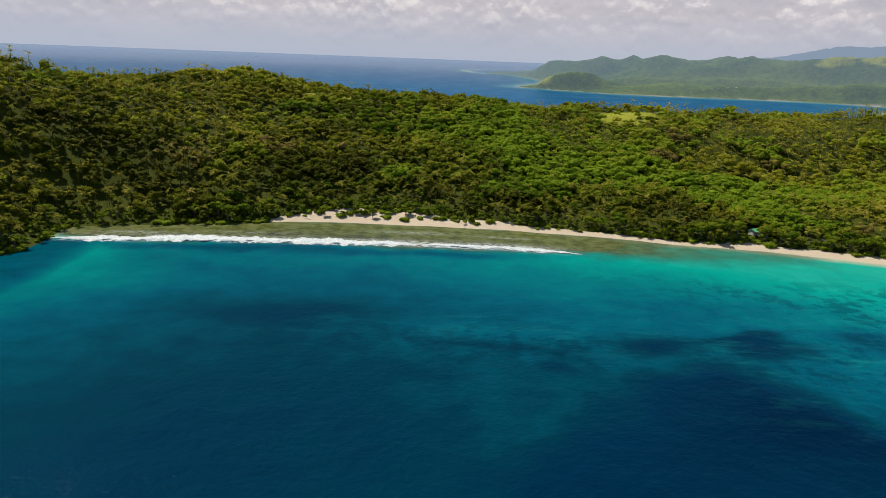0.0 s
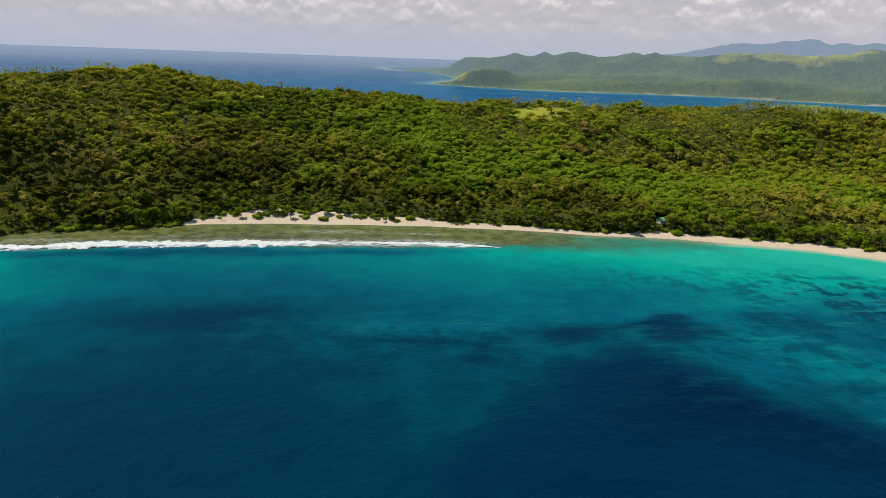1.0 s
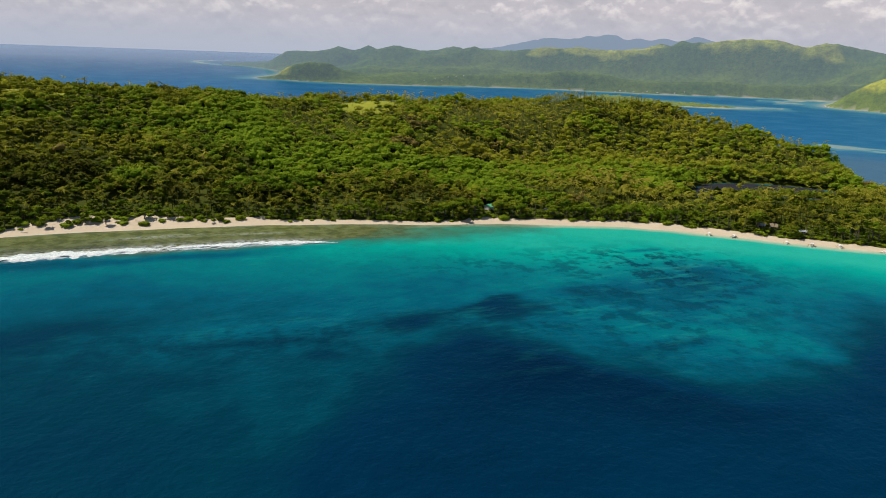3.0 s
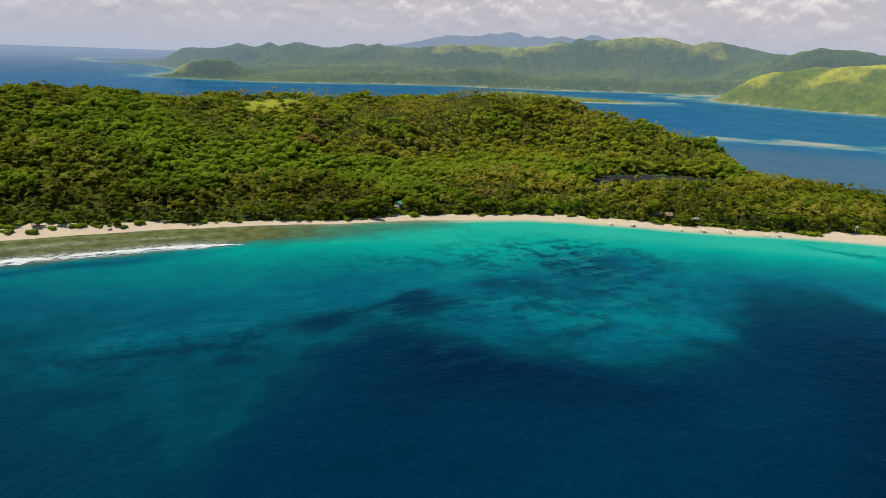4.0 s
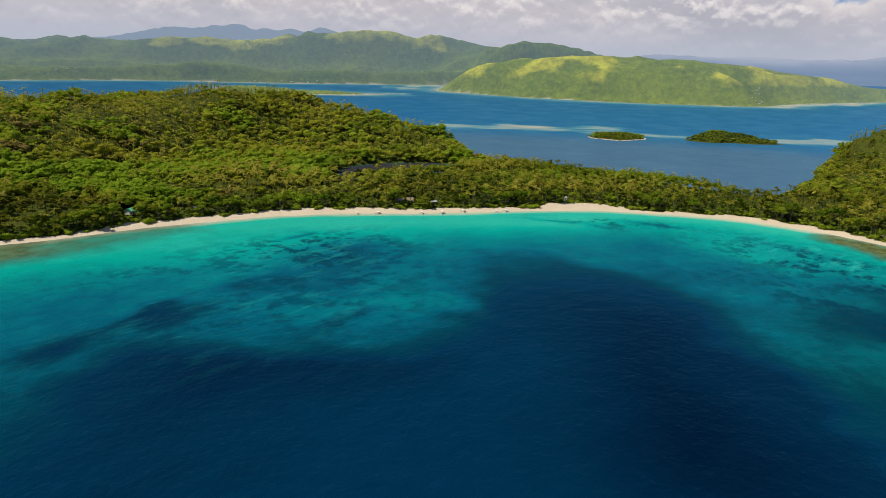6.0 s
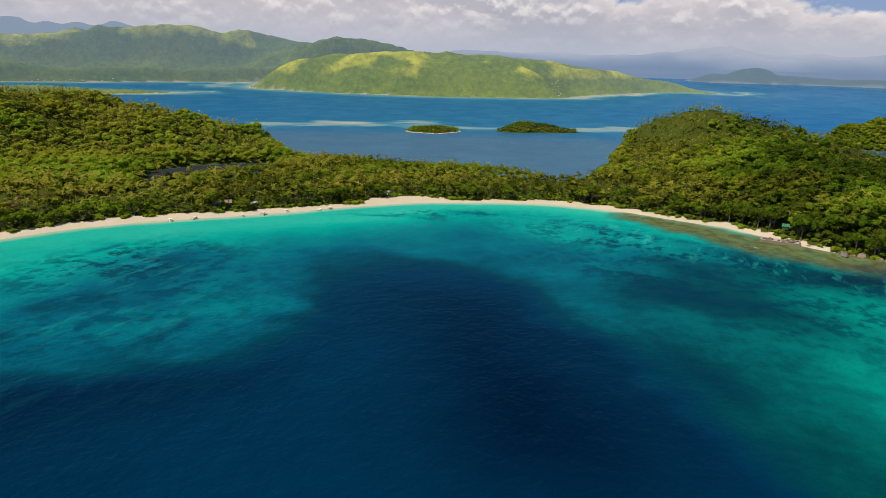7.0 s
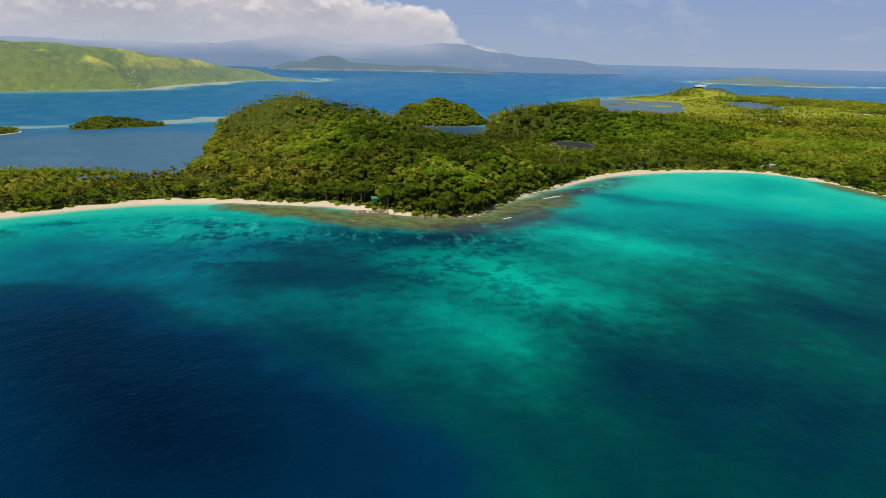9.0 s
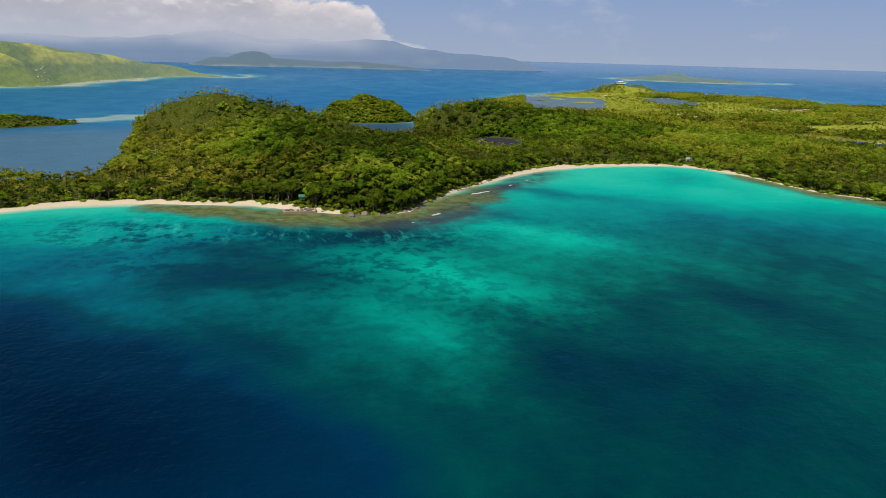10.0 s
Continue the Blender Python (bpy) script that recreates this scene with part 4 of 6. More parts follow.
def build_sky_backdrop():
    """A ring of cloud and clear air, far behind everything."""
    yaws = np.arange(0, 361, 3.0)
    ups = np.concatenate([[-14, -9, -5], np.arange(-3, 6.6, 0.4)])
    a, e = np.meshgrid(np.radians(yaws), np.radians(ups), indexing="ij")
    R = 4880.0
    co = np.stack([HUB[0] - R * np.sin(a) * np.cos(e), HUB[1] + R * np.cos(a) * np.cos(e), HUB[2] + R * np.sin(e)], -1)
    deg = (np.degrees(-a) + 180) % 360 - 180
    top = np.interp(deg, [-180, -60, 60, 70, 78, 84, 88, 93, 96, 99, 101, 103, 107.5, 112, 140, 180],
                    [16, 16, 16, 7.3, 6.0, 5.4, 6.0, 5.2, 4.2, 2.7, 1.7, -0.5, -3, -4, -4, 16])
    me = make_mesh("sky_backdrop", co.reshape(-1, 3), grid_faces(*a.shape), {"up": np.degrees(e).ravel(), "top": top.ravel()}, flat=False)
    m = bpy.data.materials.new("sky_and_cloud")
    m.use_nodes = True
    nt = m.node_tree
    nt.nodes.remove(nt.nodes["Principled BSDF"])
    up = attr(nt, "up")
    air = ramp(nt, calc(nt, "DIVIDE", up, 12.0), [(0.0, (0.34, 0.41, 0.55)), (0.2, (0.30, 0.385, 0.56)), (0.5, (0.23, 0.345, 0.575)), (1.0, (0.14, 0.30, 0.64))])
    soft = noise_tex(nt, 0.0016, 5, 0.5, (1.0, 1.0, 3.2, 0))
    puff, above = heap(nt, 0.0), heap(nt, 55.0)
    relief = calc(nt, "SUBTRACT", puff, above)
    under = calc(nt, "ADD", calc(nt, "SUBTRACT", attr(nt, "top"), up), calc(nt, "MULTIPLY", calc(nt, "SUBTRACT", puff, 0.5), 4.6))
    under = calc(nt, "ADD", under, calc(nt, "MULTIPLY", calc(nt, "SUBTRACT", soft, 0.5), 2.5))
    dens = ramp(nt, calc(nt, "DIVIDE", under, 10.0), [(0.0, (0, 0, 0)), (0.07, (1, 1, 1))])
    wisps = ramp(nt, calc(nt, "MULTIPLY_ADD", puff, 0.35, calc(nt, "MULTIPLY", soft, 0.8)), [(0.62, (0, 0, 0)), (0.78, (0.22, 0.22, 0.22))])
    dens = calc(nt, "MAXIMUM", dens, wisps)
    lit = ramp(nt, calc(nt, "DIVIDE", under, 10.0), [(0.0, (0.82, 0.77, 0.75)), (0.10, (0.68, 0.63, 0.65)), (0.22, (0.50, 0.485, 0.54)), (0.4, (0.44, 0.44, 0.50)), (1.0, (0.52, 0.50, 0.55))])
    lit = mix(nt, ramp(nt, soft, [(0.40, (0, 0, 0)), (0.66, (0.75, 0.75, 0.75))]), lit, (0.60, 0.56, 0.60))
    tops = ramp(nt, calc(nt, "MULTIPLY_ADD", relief, 2.4, calc(nt, "MULTIPLY_ADD", puff, 0.9, -0.20)), [(0.30, (0, 0, 0)), (0.75, (1, 1, 1))])
    lit = mix(nt, calc(nt, "MULTIPLY", tops, ramp(nt, calc(nt, "DIVIDE", up, 7.0), [(0.20, (0.05, 0.05, 0.05)), (0.75, (0.92, 0.92, 0.92))])), lit, (0.90, 0.84, 0.82))
    lit = mix(nt, ramp(nt, calc(nt, "MULTIPLY", relief, -1.0), [(0.02, (0, 0, 0)), (0.22, (0.55, 0.55, 0.55))]), lit, (0.40, 0.40, 0.46))
    lit = mix(nt, ramp(nt, calc(nt, "DIVIDE", up, 5.0), [(0.0, (0.9, 0.9, 0.9)), (0.75, (0, 0, 0))]), lit, (0.44, 0.49, 0.60))
    em = nt.nodes.new("ShaderNodeEmission")
    nt.links.new(mix(nt, dens, air, lit), em.inputs["Color"])
    nt.links.new(em.outputs["Emission"], nt.nodes["Material Output"].inputs["Surface"])
    me.materials.append(m)
    return tagged(new("backdrop_sky", me), "hazy sky with a bank of grey and white cloud", "sky", kind="structure")


build_sky_backdrop()


# ---------------------------------------------------------------- plants
PALM_LEAF = leaf_material("palm_leaf", [(0.028, 0.030, 0.005), (0.235, 0.225, 0.017), (0.54, 0.48, 0.07)], [(0.020, 0.036, 0.004), (0.190, 0.235, 0.013), (0.42, 0.45, 0.045)], 0.56, 0.42)
TREE_LEAF = leaf_material("tree_leaf", [(0.028, 0.032, 0.005), (0.205, 0.222, 0.014), (0.44, 0.43, 0.034)], [(0.016, 0.034, 0.004), (0.140, 0.235, 0.010), (0.34, 0.46, 0.028)], 0.56, 0.22)
BARK = plain("bark", (0.16, 0.125, 0.09), 0.9, 0.4, 2.0)

ICO_V = np.array([(0, 0, 1)] + [(0.894 * math.cos(k * 1.2566), 0.894 * math.sin(k * 1.2566), 0.447) for k in range(5)]
                 + [(0.894 * math.cos((k + 0.5) * 1.2566), 0.894 * math.sin((k + 0.5) * 1.2566), -0.447) for k in range(5)] + [(0, 0, -1)])
ICO_F = np.array([(0, 1 + k, 1 + (k + 1) % 5) for k in range(5)] + [(1 + k, 6 + k, 1 + (k + 1) % 5) for k in range(5)]
                 + [(1 + (k + 1) % 5, 6 + k, 6 + (k + 1) % 5) for k in range(5)] + [(11, 6 + (k + 1) % 5, 6 + k) for k in range(5)])


class Soup:
    """Triangles gathered for one mesh."""

    def __init__(self):
        self.v, self.f, self.n = [], [], 0

    def add(self, v, f):
        self.v.append(np.asarray(v, float))
        self.f.append(np.asarray(f, int) + self.n)
        self.n += len(v)

    def arrays(self):
        return np.vstack(self.v), np.vstack(self.f)


def tube(points, radii, sides=5):
    """A tapered limb along points."""
    v, f = [], []
    for p, r in zip(points, radii):
        v += [(p[0] + r * math.cos(6.2832 * k / sides), p[1] + r * math.sin(6.2832 * k / sides), p[2]) for k in range(sides)]
    for i in range(len(points) - 1):
        for k in range(sides):
            a, b = i * sides + k, i * sides + (k + 1) % sides
            f += [(a, b, b + sides), (a, b + sides, a + sides)]
    return np.array(v), np.array(f)


def leaf_flakes(soup, rng, centre, radii, count, size):
    """Single leaf sprays standing out of a crown, long and narrow."""
    n = rng.normal(size=(count, 3))
    n[:, 2] = np.abs(n[:, 2]) * 1.1 - 0.3
    n /= np.linalg.norm(n, axis=1)[:, None]
    p = centre + n * radii * rng.uniform(0.7, 1.05, (count, 1))
    a = 0.7 * n + rng.normal(size=(count, 3)) * (0.8, 0.8, 0.5)
    a /= np.linalg.norm(a, axis=1)[:, None]
    b = np.cross(a, rng.normal(size=(count, 3)) * 0.6 + (0, 0, 1))
    b /= np.linalg.norm(b, axis=1)[:, None] + 1e-6
    s = size * rng.uniform(0.6, 1.4, (count, 1))
    v = np.stack([p - a * s * 0.5 - b * s * 0.42, p - a * s * 0.35 + b * s * 0.48, p + a * s], 1).reshape(-1, 3)
    soup.add(v, np.arange(3 * count).reshape(-1, 3))


def crown_shape(rng, height, radius, clumps, flakes, flake):
    """A broad, layered crown: leafy clumps of several sizes, with sprays standing out all over."""
    s = Soup()
    for k in range(clumps):
        ang, out = k * 2.4 + rng.uniform(0, 1), radius * (0.0 if k == 0 else rng.uniform(0.35, 0.8))
        r = radius * rng.uniform(0.30, 0.52) * (1.3 if k == 0 else 1) * (1.25 if clumps < 4 else 1)
        c = np.array([out * math.cos(ang), out * math.sin(ang), height - r * 0.6 - out * rng.uniform(0.1, 0.75)])
        tall = rng.uniform(0.62, 0.88)
        v = ICO_V * (1 + rng.uniform(-0.28, 0.28, (12, 1))) * r * 0.84 * (rng.uniform(0.85, 1.2), rng.uniform(0.85, 1.2), tall) + c
        s.add(v, ICO_F[:15])
        leaf_flakes(s, rng, c, np.array([r, r, r * tall * 0.95]), flakes // clumps, flake)
    return s


def frond(rng, base, ang, length, lift, segments):
    """One feathered palm leaf, folded along its rib and drooping to the tip."""
    d = np.array([math.cos(ang), math.sin(ang), 0.0])
    side = np.array([-d[1], d[0], 0.0])
    rows = []
    for i in range(segments + 1):
        t = i / segments
        p = base + d * length * t * (1 - 0.18 * t) + np.array([0, 0, length * (lift * t - (0.30 + 0.38 * lift) * t * t * 1.2)])
        w = length * 0.175 * (0.45 + 1.3 * t) * (1 - t) ** 0.6 + 0.02
        rows.append((p, w))
    v, f = [], []
    for p, w in rows:
        v += [p - side * w - (0, 0, w * 0.5), p, p + side * w - (0, 0, w * 0.5)]
    for i in range(segments):
        a = 3 * i
        f += [(a, a + 1, a + 4), (a, a + 4, a + 3), (a + 1, a + 2, a + 5), (a + 1, a + 5, a + 4)]
    return np.array(v), np.array(f)


def palm_crown(rng, top, fronds, length, segments):
    s = Soup()
    for k in range(fronds):
        v, f = frond(rng, top, k * 2.4 + rng.uniform(-0.3, 0.3), length * rng.uniform(0.8, 1.1), (-0.35 + 1.6 * ((k * 0.618) % 1.0)) + rng.uniform(-0.15, 0.15), segments)
        s.add(v, f)
    return s


def lean_points(rng, height, steps):
    a, k = rng.uniform(0, 6.28), rng.uniform(0.02, 0.16)
    return [np.array([math.cos(a) * k * height * (i / steps) ** 1.7, math.sin(a) * k * height * (i / steps) ** 1.7, height * i / steps]) for i in range(steps + 1)]


rng = np.random.default_rng(7)
NEAR_TREES, MID_TREES, FAR_TREES, FLAT_TREES, NEAR_PALMS, MID_PALMS, FAR_PALMS = [], [], [], [], [], [], []
for k in range(8):
    NEAR_TREES.append(crown_shape(rng, 8.4, 4.9, 6, 132, 0.85).arrays())
    MID_TREES.append(crown_shape(rng, 8.4, 5.0, 3, 48, 1.2).arrays())
    FAR_TREES.append(crown_shape(rng, 8.0, 5.6, 2, 22, 1.7).arrays())
    FLAT_TREES.append(crown_shape(rng, 7.2, 5.8, 1, 6, 2.4).arrays())
    pts = lean_points(rng, 12.5, 2)
    s = palm_crown(rng, pts[-1], 20, 4.9, 2)
    s.add(*tube(pts, (0.2, 0.16, 0.13), 3))
    NEAR_PALMS.append(s.arrays())
    pts = lean_points(rng, 12.0, 1)
    s = palm_crown(rng, pts[-1], 12, 5.2, 1)
    s.add(*tube(pts, (0.2, 0.14), 3))
    MID_PALMS.append(s.arrays())
    s = palm_crown(rng, pts[-1], 9, 5.0, 1)
    s.add(*tube(pts, (0.26, 0.18), 3))
    FAR_PALMS.append(s.arrays())


def scatter(name, shapes, places, scales, tints, lush, mat, label, category):
    """One mesh of many plants: shapes are dealt out, turned, scaled and set down at places."""
    r = np.random.default_rng(len(places) + 3)
    which, turn = r.integers(0, len(shapes), len(places)), r.uniform(0, 6.283, len(places))
    vs, fs, ts, ls, n = [], [], [], [], 0
    for k, (v, f) in enumerate(shapes):
        i = np.where(which == k)[0]
        if not len(i):
            continue
        c, s = np.cos(turn[i])[:, None], np.sin(turn[i])[:, None]
        stretch = r.uniform(0.85, 1.2, (len(i), 1))
        x = (v[None, :, 0] * c - v[None, :, 1] * s) * scales[i, None] + places[i, 0, None]
        y = (v[None, :, 0] * s + v[None, :, 1] * c) * scales[i, None] + places[i, 1, None]
        z = v[None, :, 2] * scales[i, None] * stretch + places[i, 2, None]
        vs.append(np.stack([x, y, z], -1).reshape(-1, 3))
        fs.append((f[None] + (n + np.arange(len(i)) * len(v))[:, None, None]).reshape(-1, 3))
        ts.append(np.repeat(tints[i], len(v)))
        ls.append(np.repeat(lush[i], len(v)))
        n += len(i) * len(v)
    me = make_mesh(name, squeeze(np.vstack(vs)), np.vstack(fs), {"tint": np.concatenate(ts), "lush": np.concatenate(ls)}, flat=True)
    me.materials.append(mat)
    return tagged(new(name, me), label, category, kind="stuff")


def jitter(x0, x1, y0, y1, step, seed):
    r = np.random.default_rng(seed)
    gx, gy = np.meshgrid(np.arange(x0, x1, step), np.arange(y0, y1, step))
    gx[1::2] += step / 2
    return (gx + r.uniform(-0.42, 0.42, gx.shape) * step).ravel(), (gy + r.uniform(-0.42, 0.42, gy.shape) * step).ravel()


def in_sight(x, y, z, fields, yaw0, yaw1, r0, r1):
    """Whether treetops stand clear of the ground between them and the hub, where the camera is."""
    yaws, rs = np.arange(yaw1, yaw0, 0.4), np.arange(r0, r1, 10.0)
    a, r = np.meshgrid(np.radians(yaws), rs, indexing="ij")
    d, h = fields(HUB[0] - r * np.sin(a), HUB[1] + r * np.cos(a))
    rise = np.maximum.accumulate((np.where(d > 0, h + 5, 0) - HUB[2]) / r, axis=1)
    yaw = np.degrees(np.arctan2(-(x - HUB[0]), y - HUB[1]))
    far = np.hypot(x - HUB[0], y - HUB[1])
    i = np.clip(((yaw - yaw1) / 0.4).astype(int), 0, len(yaws) - 1)
    j = np.clip(((far - 30 - r0) / 10).astype(int), 0, len(rs) - 1)
    return ((z + 14 - HUB[2]) / far > rise[i, j]) & (yaw < yaw0) & (yaw > yaw1)


def plant_main_island():
    x, y = jitter(-800, 3250, -2300, 1350, 6.1, 5)
    far = np.hypot(x - HUB[0], y - HUB[1])
    yaw = np.degrees(np.arctan2(-(x - HUB[0]), y - HUB[1]))
    r = np.random.default_rng(9)
    thin = np.where((x > 620) & (y > 230) & (y < 580), 1.0, 0.80)
    thin = np.where(far < 1000, thin, np.where(far < 1550, np.where(y < -250, 0.62, 0.85), np.where(far < 2100, 0.45, 0.22)))
    ok = (yaw < 37) & (yaw > -141) & (far > 430) & (far < 3450) & (r.uniform(size=x.shape) < thin)
    x, y, far, yaw = x[ok], y[ok], far[ok], yaw[ok]
    d, z = main_fields(x, y)
    w = beach_width(x, y)
    clear = meadow_at(x, y)
    ok = (d > w + 1.5) & (r.uniform(size=x.shape) > clear * np.where(x > 1400, 0.0, 0.93))
    for line in SAND_TRACKS:
        ok &= line_dist(x, y, np.array(line, float)) > 7
    for hx, hy, hr in CLEARINGS:
        ok &= np.hypot(x - hx, y - hy) > hr
    ok &= in_sight(x, y, z, main_fields, 38, -142, 430, 3460)
    x, y, z, far, d, w, yaw = (v[ok] for v in (x, y, z, far, d, w, yaw))
    shore = np.array(SHORE + SHORE_EAST[:12], float)
    bay = line_dist(x, y, shore)
    east = smooth(-350, -700, y) * smooth(900, 1300, far)
    # palm groves along the beaches and on the isthmus, mixed woods on the slopes
    palmy = 0.74 + 0.55 * fbm(x, y, 130, 61) + 0.25 * smooth(160, 60, bay) + 0.25 * ((x > 560) & (y < 560) & (y > 60)) - 0.5 * east
    palmy -= 0.6 * np.exp(-((x - 240) / 90) ** 2 - ((y - 770) / 90) ** 2) + 0.45 * smooth(60, -20, y) * smooth(1000, 700, far)
    vine = smooth(0.12, 0.40, fbm(x, y, 100, 67)) * (far > 600) * (x < 620) * smooth(-60, 140, x)
    rim = (d < 30) & (bay > 60) & (far < 1400)
    hedge = (d < w + 13) & (bay < 60) & (x > 120)
    palmy -= 0.55 * vine + 0.5 * hedge + 0.6 * rim
    palmy -= 0.32 * smooth(170, 60, x) * (y > 450)
    bush = np.clip(blobs(x, y, BUSHES), 0, 1)
    green = np.clip(blobs(x, y, LUSH) + 0.8 * vine, 0, 1)
    palmy -= 0.75 * bush + 0.5 * green
    palm = r.uniform(size=x.shape) < np.clip(palmy, 0.05, 0.92)
    keep = ~palm | (r.uniform(size=x.shape) < np.where(far < 1150, 0.74, 0.9))
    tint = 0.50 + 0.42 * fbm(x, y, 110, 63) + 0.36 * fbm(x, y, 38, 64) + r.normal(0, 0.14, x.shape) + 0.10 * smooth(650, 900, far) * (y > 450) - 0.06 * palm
    # the shady patches are shadow painted in as darker leaf tint
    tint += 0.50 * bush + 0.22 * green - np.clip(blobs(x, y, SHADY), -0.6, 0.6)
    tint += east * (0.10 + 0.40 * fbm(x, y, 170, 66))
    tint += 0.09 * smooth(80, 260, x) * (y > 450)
    # front-lit woods are darkened through the leaf colour
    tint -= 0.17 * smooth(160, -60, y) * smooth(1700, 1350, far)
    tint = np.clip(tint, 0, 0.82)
    lush = 0.56 + 0.80 * fbm(x, y, 85, 74) + 0.35 * fbm(x, y, 26, 75) + r.normal(0, 0.22, x.shape) + 0.75 * green + 0.15 * bush - 0.22 * palm
    lush -= 0.20 * smooth(900, 1050, far) * (y > 600) + 0.40 * smooth(40, -160, x) * (y > 450) + 0.10 * east
    lush -= 0.14 * smooth(80, 260, x) * (y > 450)
    lush += 0.25 * smooth(120, -160, y) * smooth(1700, 1350, far)
    lush = np.clip(lush + blobs(x, y, DRY), 0, 1)
    bare = blobs(x, y, BROWN) + 0.25 * fbm(x, y, 16, 76)
    dead = (bare > 0.5) & (r.uniform(size=x.shape) < 0.85)
    dead |= (fbm(x, y, 44, 68) > 0.66) & (r.uniform(size=x.shape) < 0.5) & (far < 1000) & (y > 450)
    tint, lush = np.where(dead, 1.05, tint), np.where(dead, 0.0, lush)
    size = np.clip(r.lognormal(-0.03, 0.22, x.shape), 0.5, 1.45) * np.where(palm, 1.0, 1.1 + 0.45 * fbm(x, y, 30, 65)) * (1 + 0.12 * east) * np.where((far > 1000) & (y > -250), 0.86, 1.0)
    size *= (1 + 0.25 * smooth(1500, 1600, far)) * (1 - 0.6 * smooth(1400, 1700, far) * meadow_at(x, y))
    size *= 1 - 0.25 * np.exp(-((x - 1140) / 80) ** 2 - ((y - 70) / 70) ** 2)
    size *= np.where(r.uniform(size=x.shape) < 0.08, 1.25, 1.0)
    size = np.where((x > 560) & (y > 120) & (y < 580), np.minimum(size, 1.15), size)
    size = np.clip(np.where(hedge, size * 1.1, size * (1 + 0.30 * fbm(x, y, 30, 70))), 0.3, 1.55)
    size *= 1 - 0.5 * np.exp(-((x - 800) / 34) ** 2 - ((y - 200) / 34) ** 2)
    # trees before ponds, inlets and tracks are lowered or thinned to fit the camera's view
    ux, uy = (x - HUB[0]) / far, (y - HUB[1]) / far
    for step in (95, 80, 65, 50, 38, 26, 15, 6):
        wet = np.zeros(x.shape, bool)
        for pond in PONDS + [np.array(p, float) for p in (HILL_POND, NOTCH)]:
            wet |= inside(x + ux * step, y + uy * step, pond)
        open_ground = inside(x + ux * step, y + uy * step, PONDS[4])
        for line in SAND_TRACKS:
            open_ground |= line_dist(x + ux * step, y + uy * step, np.array(line, float)) < 9
        wet |= open_ground
        if step < 66:
            keep &= ~open_ground | (r.uniform(size=x.shape) < 0.25)
        tall = np.maximum(step * (HUB[2] - z) / far * 1.15 + 0.6, 1.2) / 11.5
        tall = np.where((x > 480) & (y > 480), tall * 1.8, tall)
        size = np.where(wet, np.minimum(size, np.maximum(tall, 0.2)), size)
    place = np.stack([x, y, z - 0.3], 1)
    edge = (bay < w + 17) & (far < 1000) & keep
    pick = np.where(edge)[0]
    r.shuffle(pick)
    front = np.zeros(x.shape, bool)
    front[pick[:FRONT_TREES]] = True
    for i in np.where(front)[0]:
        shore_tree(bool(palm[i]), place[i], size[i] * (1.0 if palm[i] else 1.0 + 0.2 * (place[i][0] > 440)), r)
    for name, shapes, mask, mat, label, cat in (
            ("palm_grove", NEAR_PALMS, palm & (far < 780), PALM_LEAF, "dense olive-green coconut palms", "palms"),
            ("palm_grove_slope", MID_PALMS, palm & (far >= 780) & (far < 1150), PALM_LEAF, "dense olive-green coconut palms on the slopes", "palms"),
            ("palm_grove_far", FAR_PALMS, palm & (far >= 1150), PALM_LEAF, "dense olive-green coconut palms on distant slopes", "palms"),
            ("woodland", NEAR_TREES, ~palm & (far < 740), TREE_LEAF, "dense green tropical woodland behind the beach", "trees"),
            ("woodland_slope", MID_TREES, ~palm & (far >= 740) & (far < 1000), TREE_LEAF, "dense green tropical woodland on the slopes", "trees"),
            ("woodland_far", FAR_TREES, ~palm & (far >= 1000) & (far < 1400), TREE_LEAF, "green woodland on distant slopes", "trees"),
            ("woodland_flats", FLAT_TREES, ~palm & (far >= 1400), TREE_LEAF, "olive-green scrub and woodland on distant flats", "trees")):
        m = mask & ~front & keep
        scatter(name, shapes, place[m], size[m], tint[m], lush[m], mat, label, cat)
    return x, y


def plant_islet(name, fields, box, label, step=7.0, scale=0.8):
    x, y = jitter(*box, step, 13)
    d, z = fields(x, y)
    ok = d > 3
    r = np.random.default_rng(15)
    n = int(ok.sum())
    scatter(name, FAR_TREES, np.stack([x[ok], y[ok], z[ok] - 0.5], 1), scale * r.uniform(0.7, 1.2, n), np.clip(0.40 + 0.3 * fbm(x[ok], y[ok], 50, 69) + r.normal(0, 0.12, n), 0, 0.8), np.clip(0.55 + 0.4 * fbm(x[ok], y[ok], 60, 70), 0, 1), TREE_LEAF, label, "trees")


def part(name, arrays, mat, parent, label=""):
    me = make_mesh(name, *arrays)
    me.materials.append(mat)
    ob = new(name, me)
    ob.parent = parent
    if label:
        ob["label"] = label
    return ob


def palm_thing(seed):
    r = np.random.default_rng(seed)
    root = tagged(new("coconut_palm"), "tall coconut palm with drooping fronds at the beach edge", "palm", "palms along the beach")
    pts = lean_points(r, r.uniform(10, 13), 5)
    part("trunk", tube(pts, np.linspace(0.24, 0.13, 6), 6), BARK, root)
    v, f = palm_crown(r, pts[-1], 15, 4.4, 3).arrays()
    crown = part("crown", (v, f, {"tint": np.full(len(v), r.uniform(0.25, 0.5)), "lush": np.full(len(v), r.uniform(0.1, 0.6))}), PALM_LEAF, root)
    nut = Soup()
    for k in range(4):
        nut.add(ICO_V * 0.17 + pts[-1] + (0.3 * math.cos(k * 1.6), 0.3 * math.sin(k * 1.6), -0.25), ICO_F)
    part("coconuts", nut.arrays(), BARK, root)
    return root


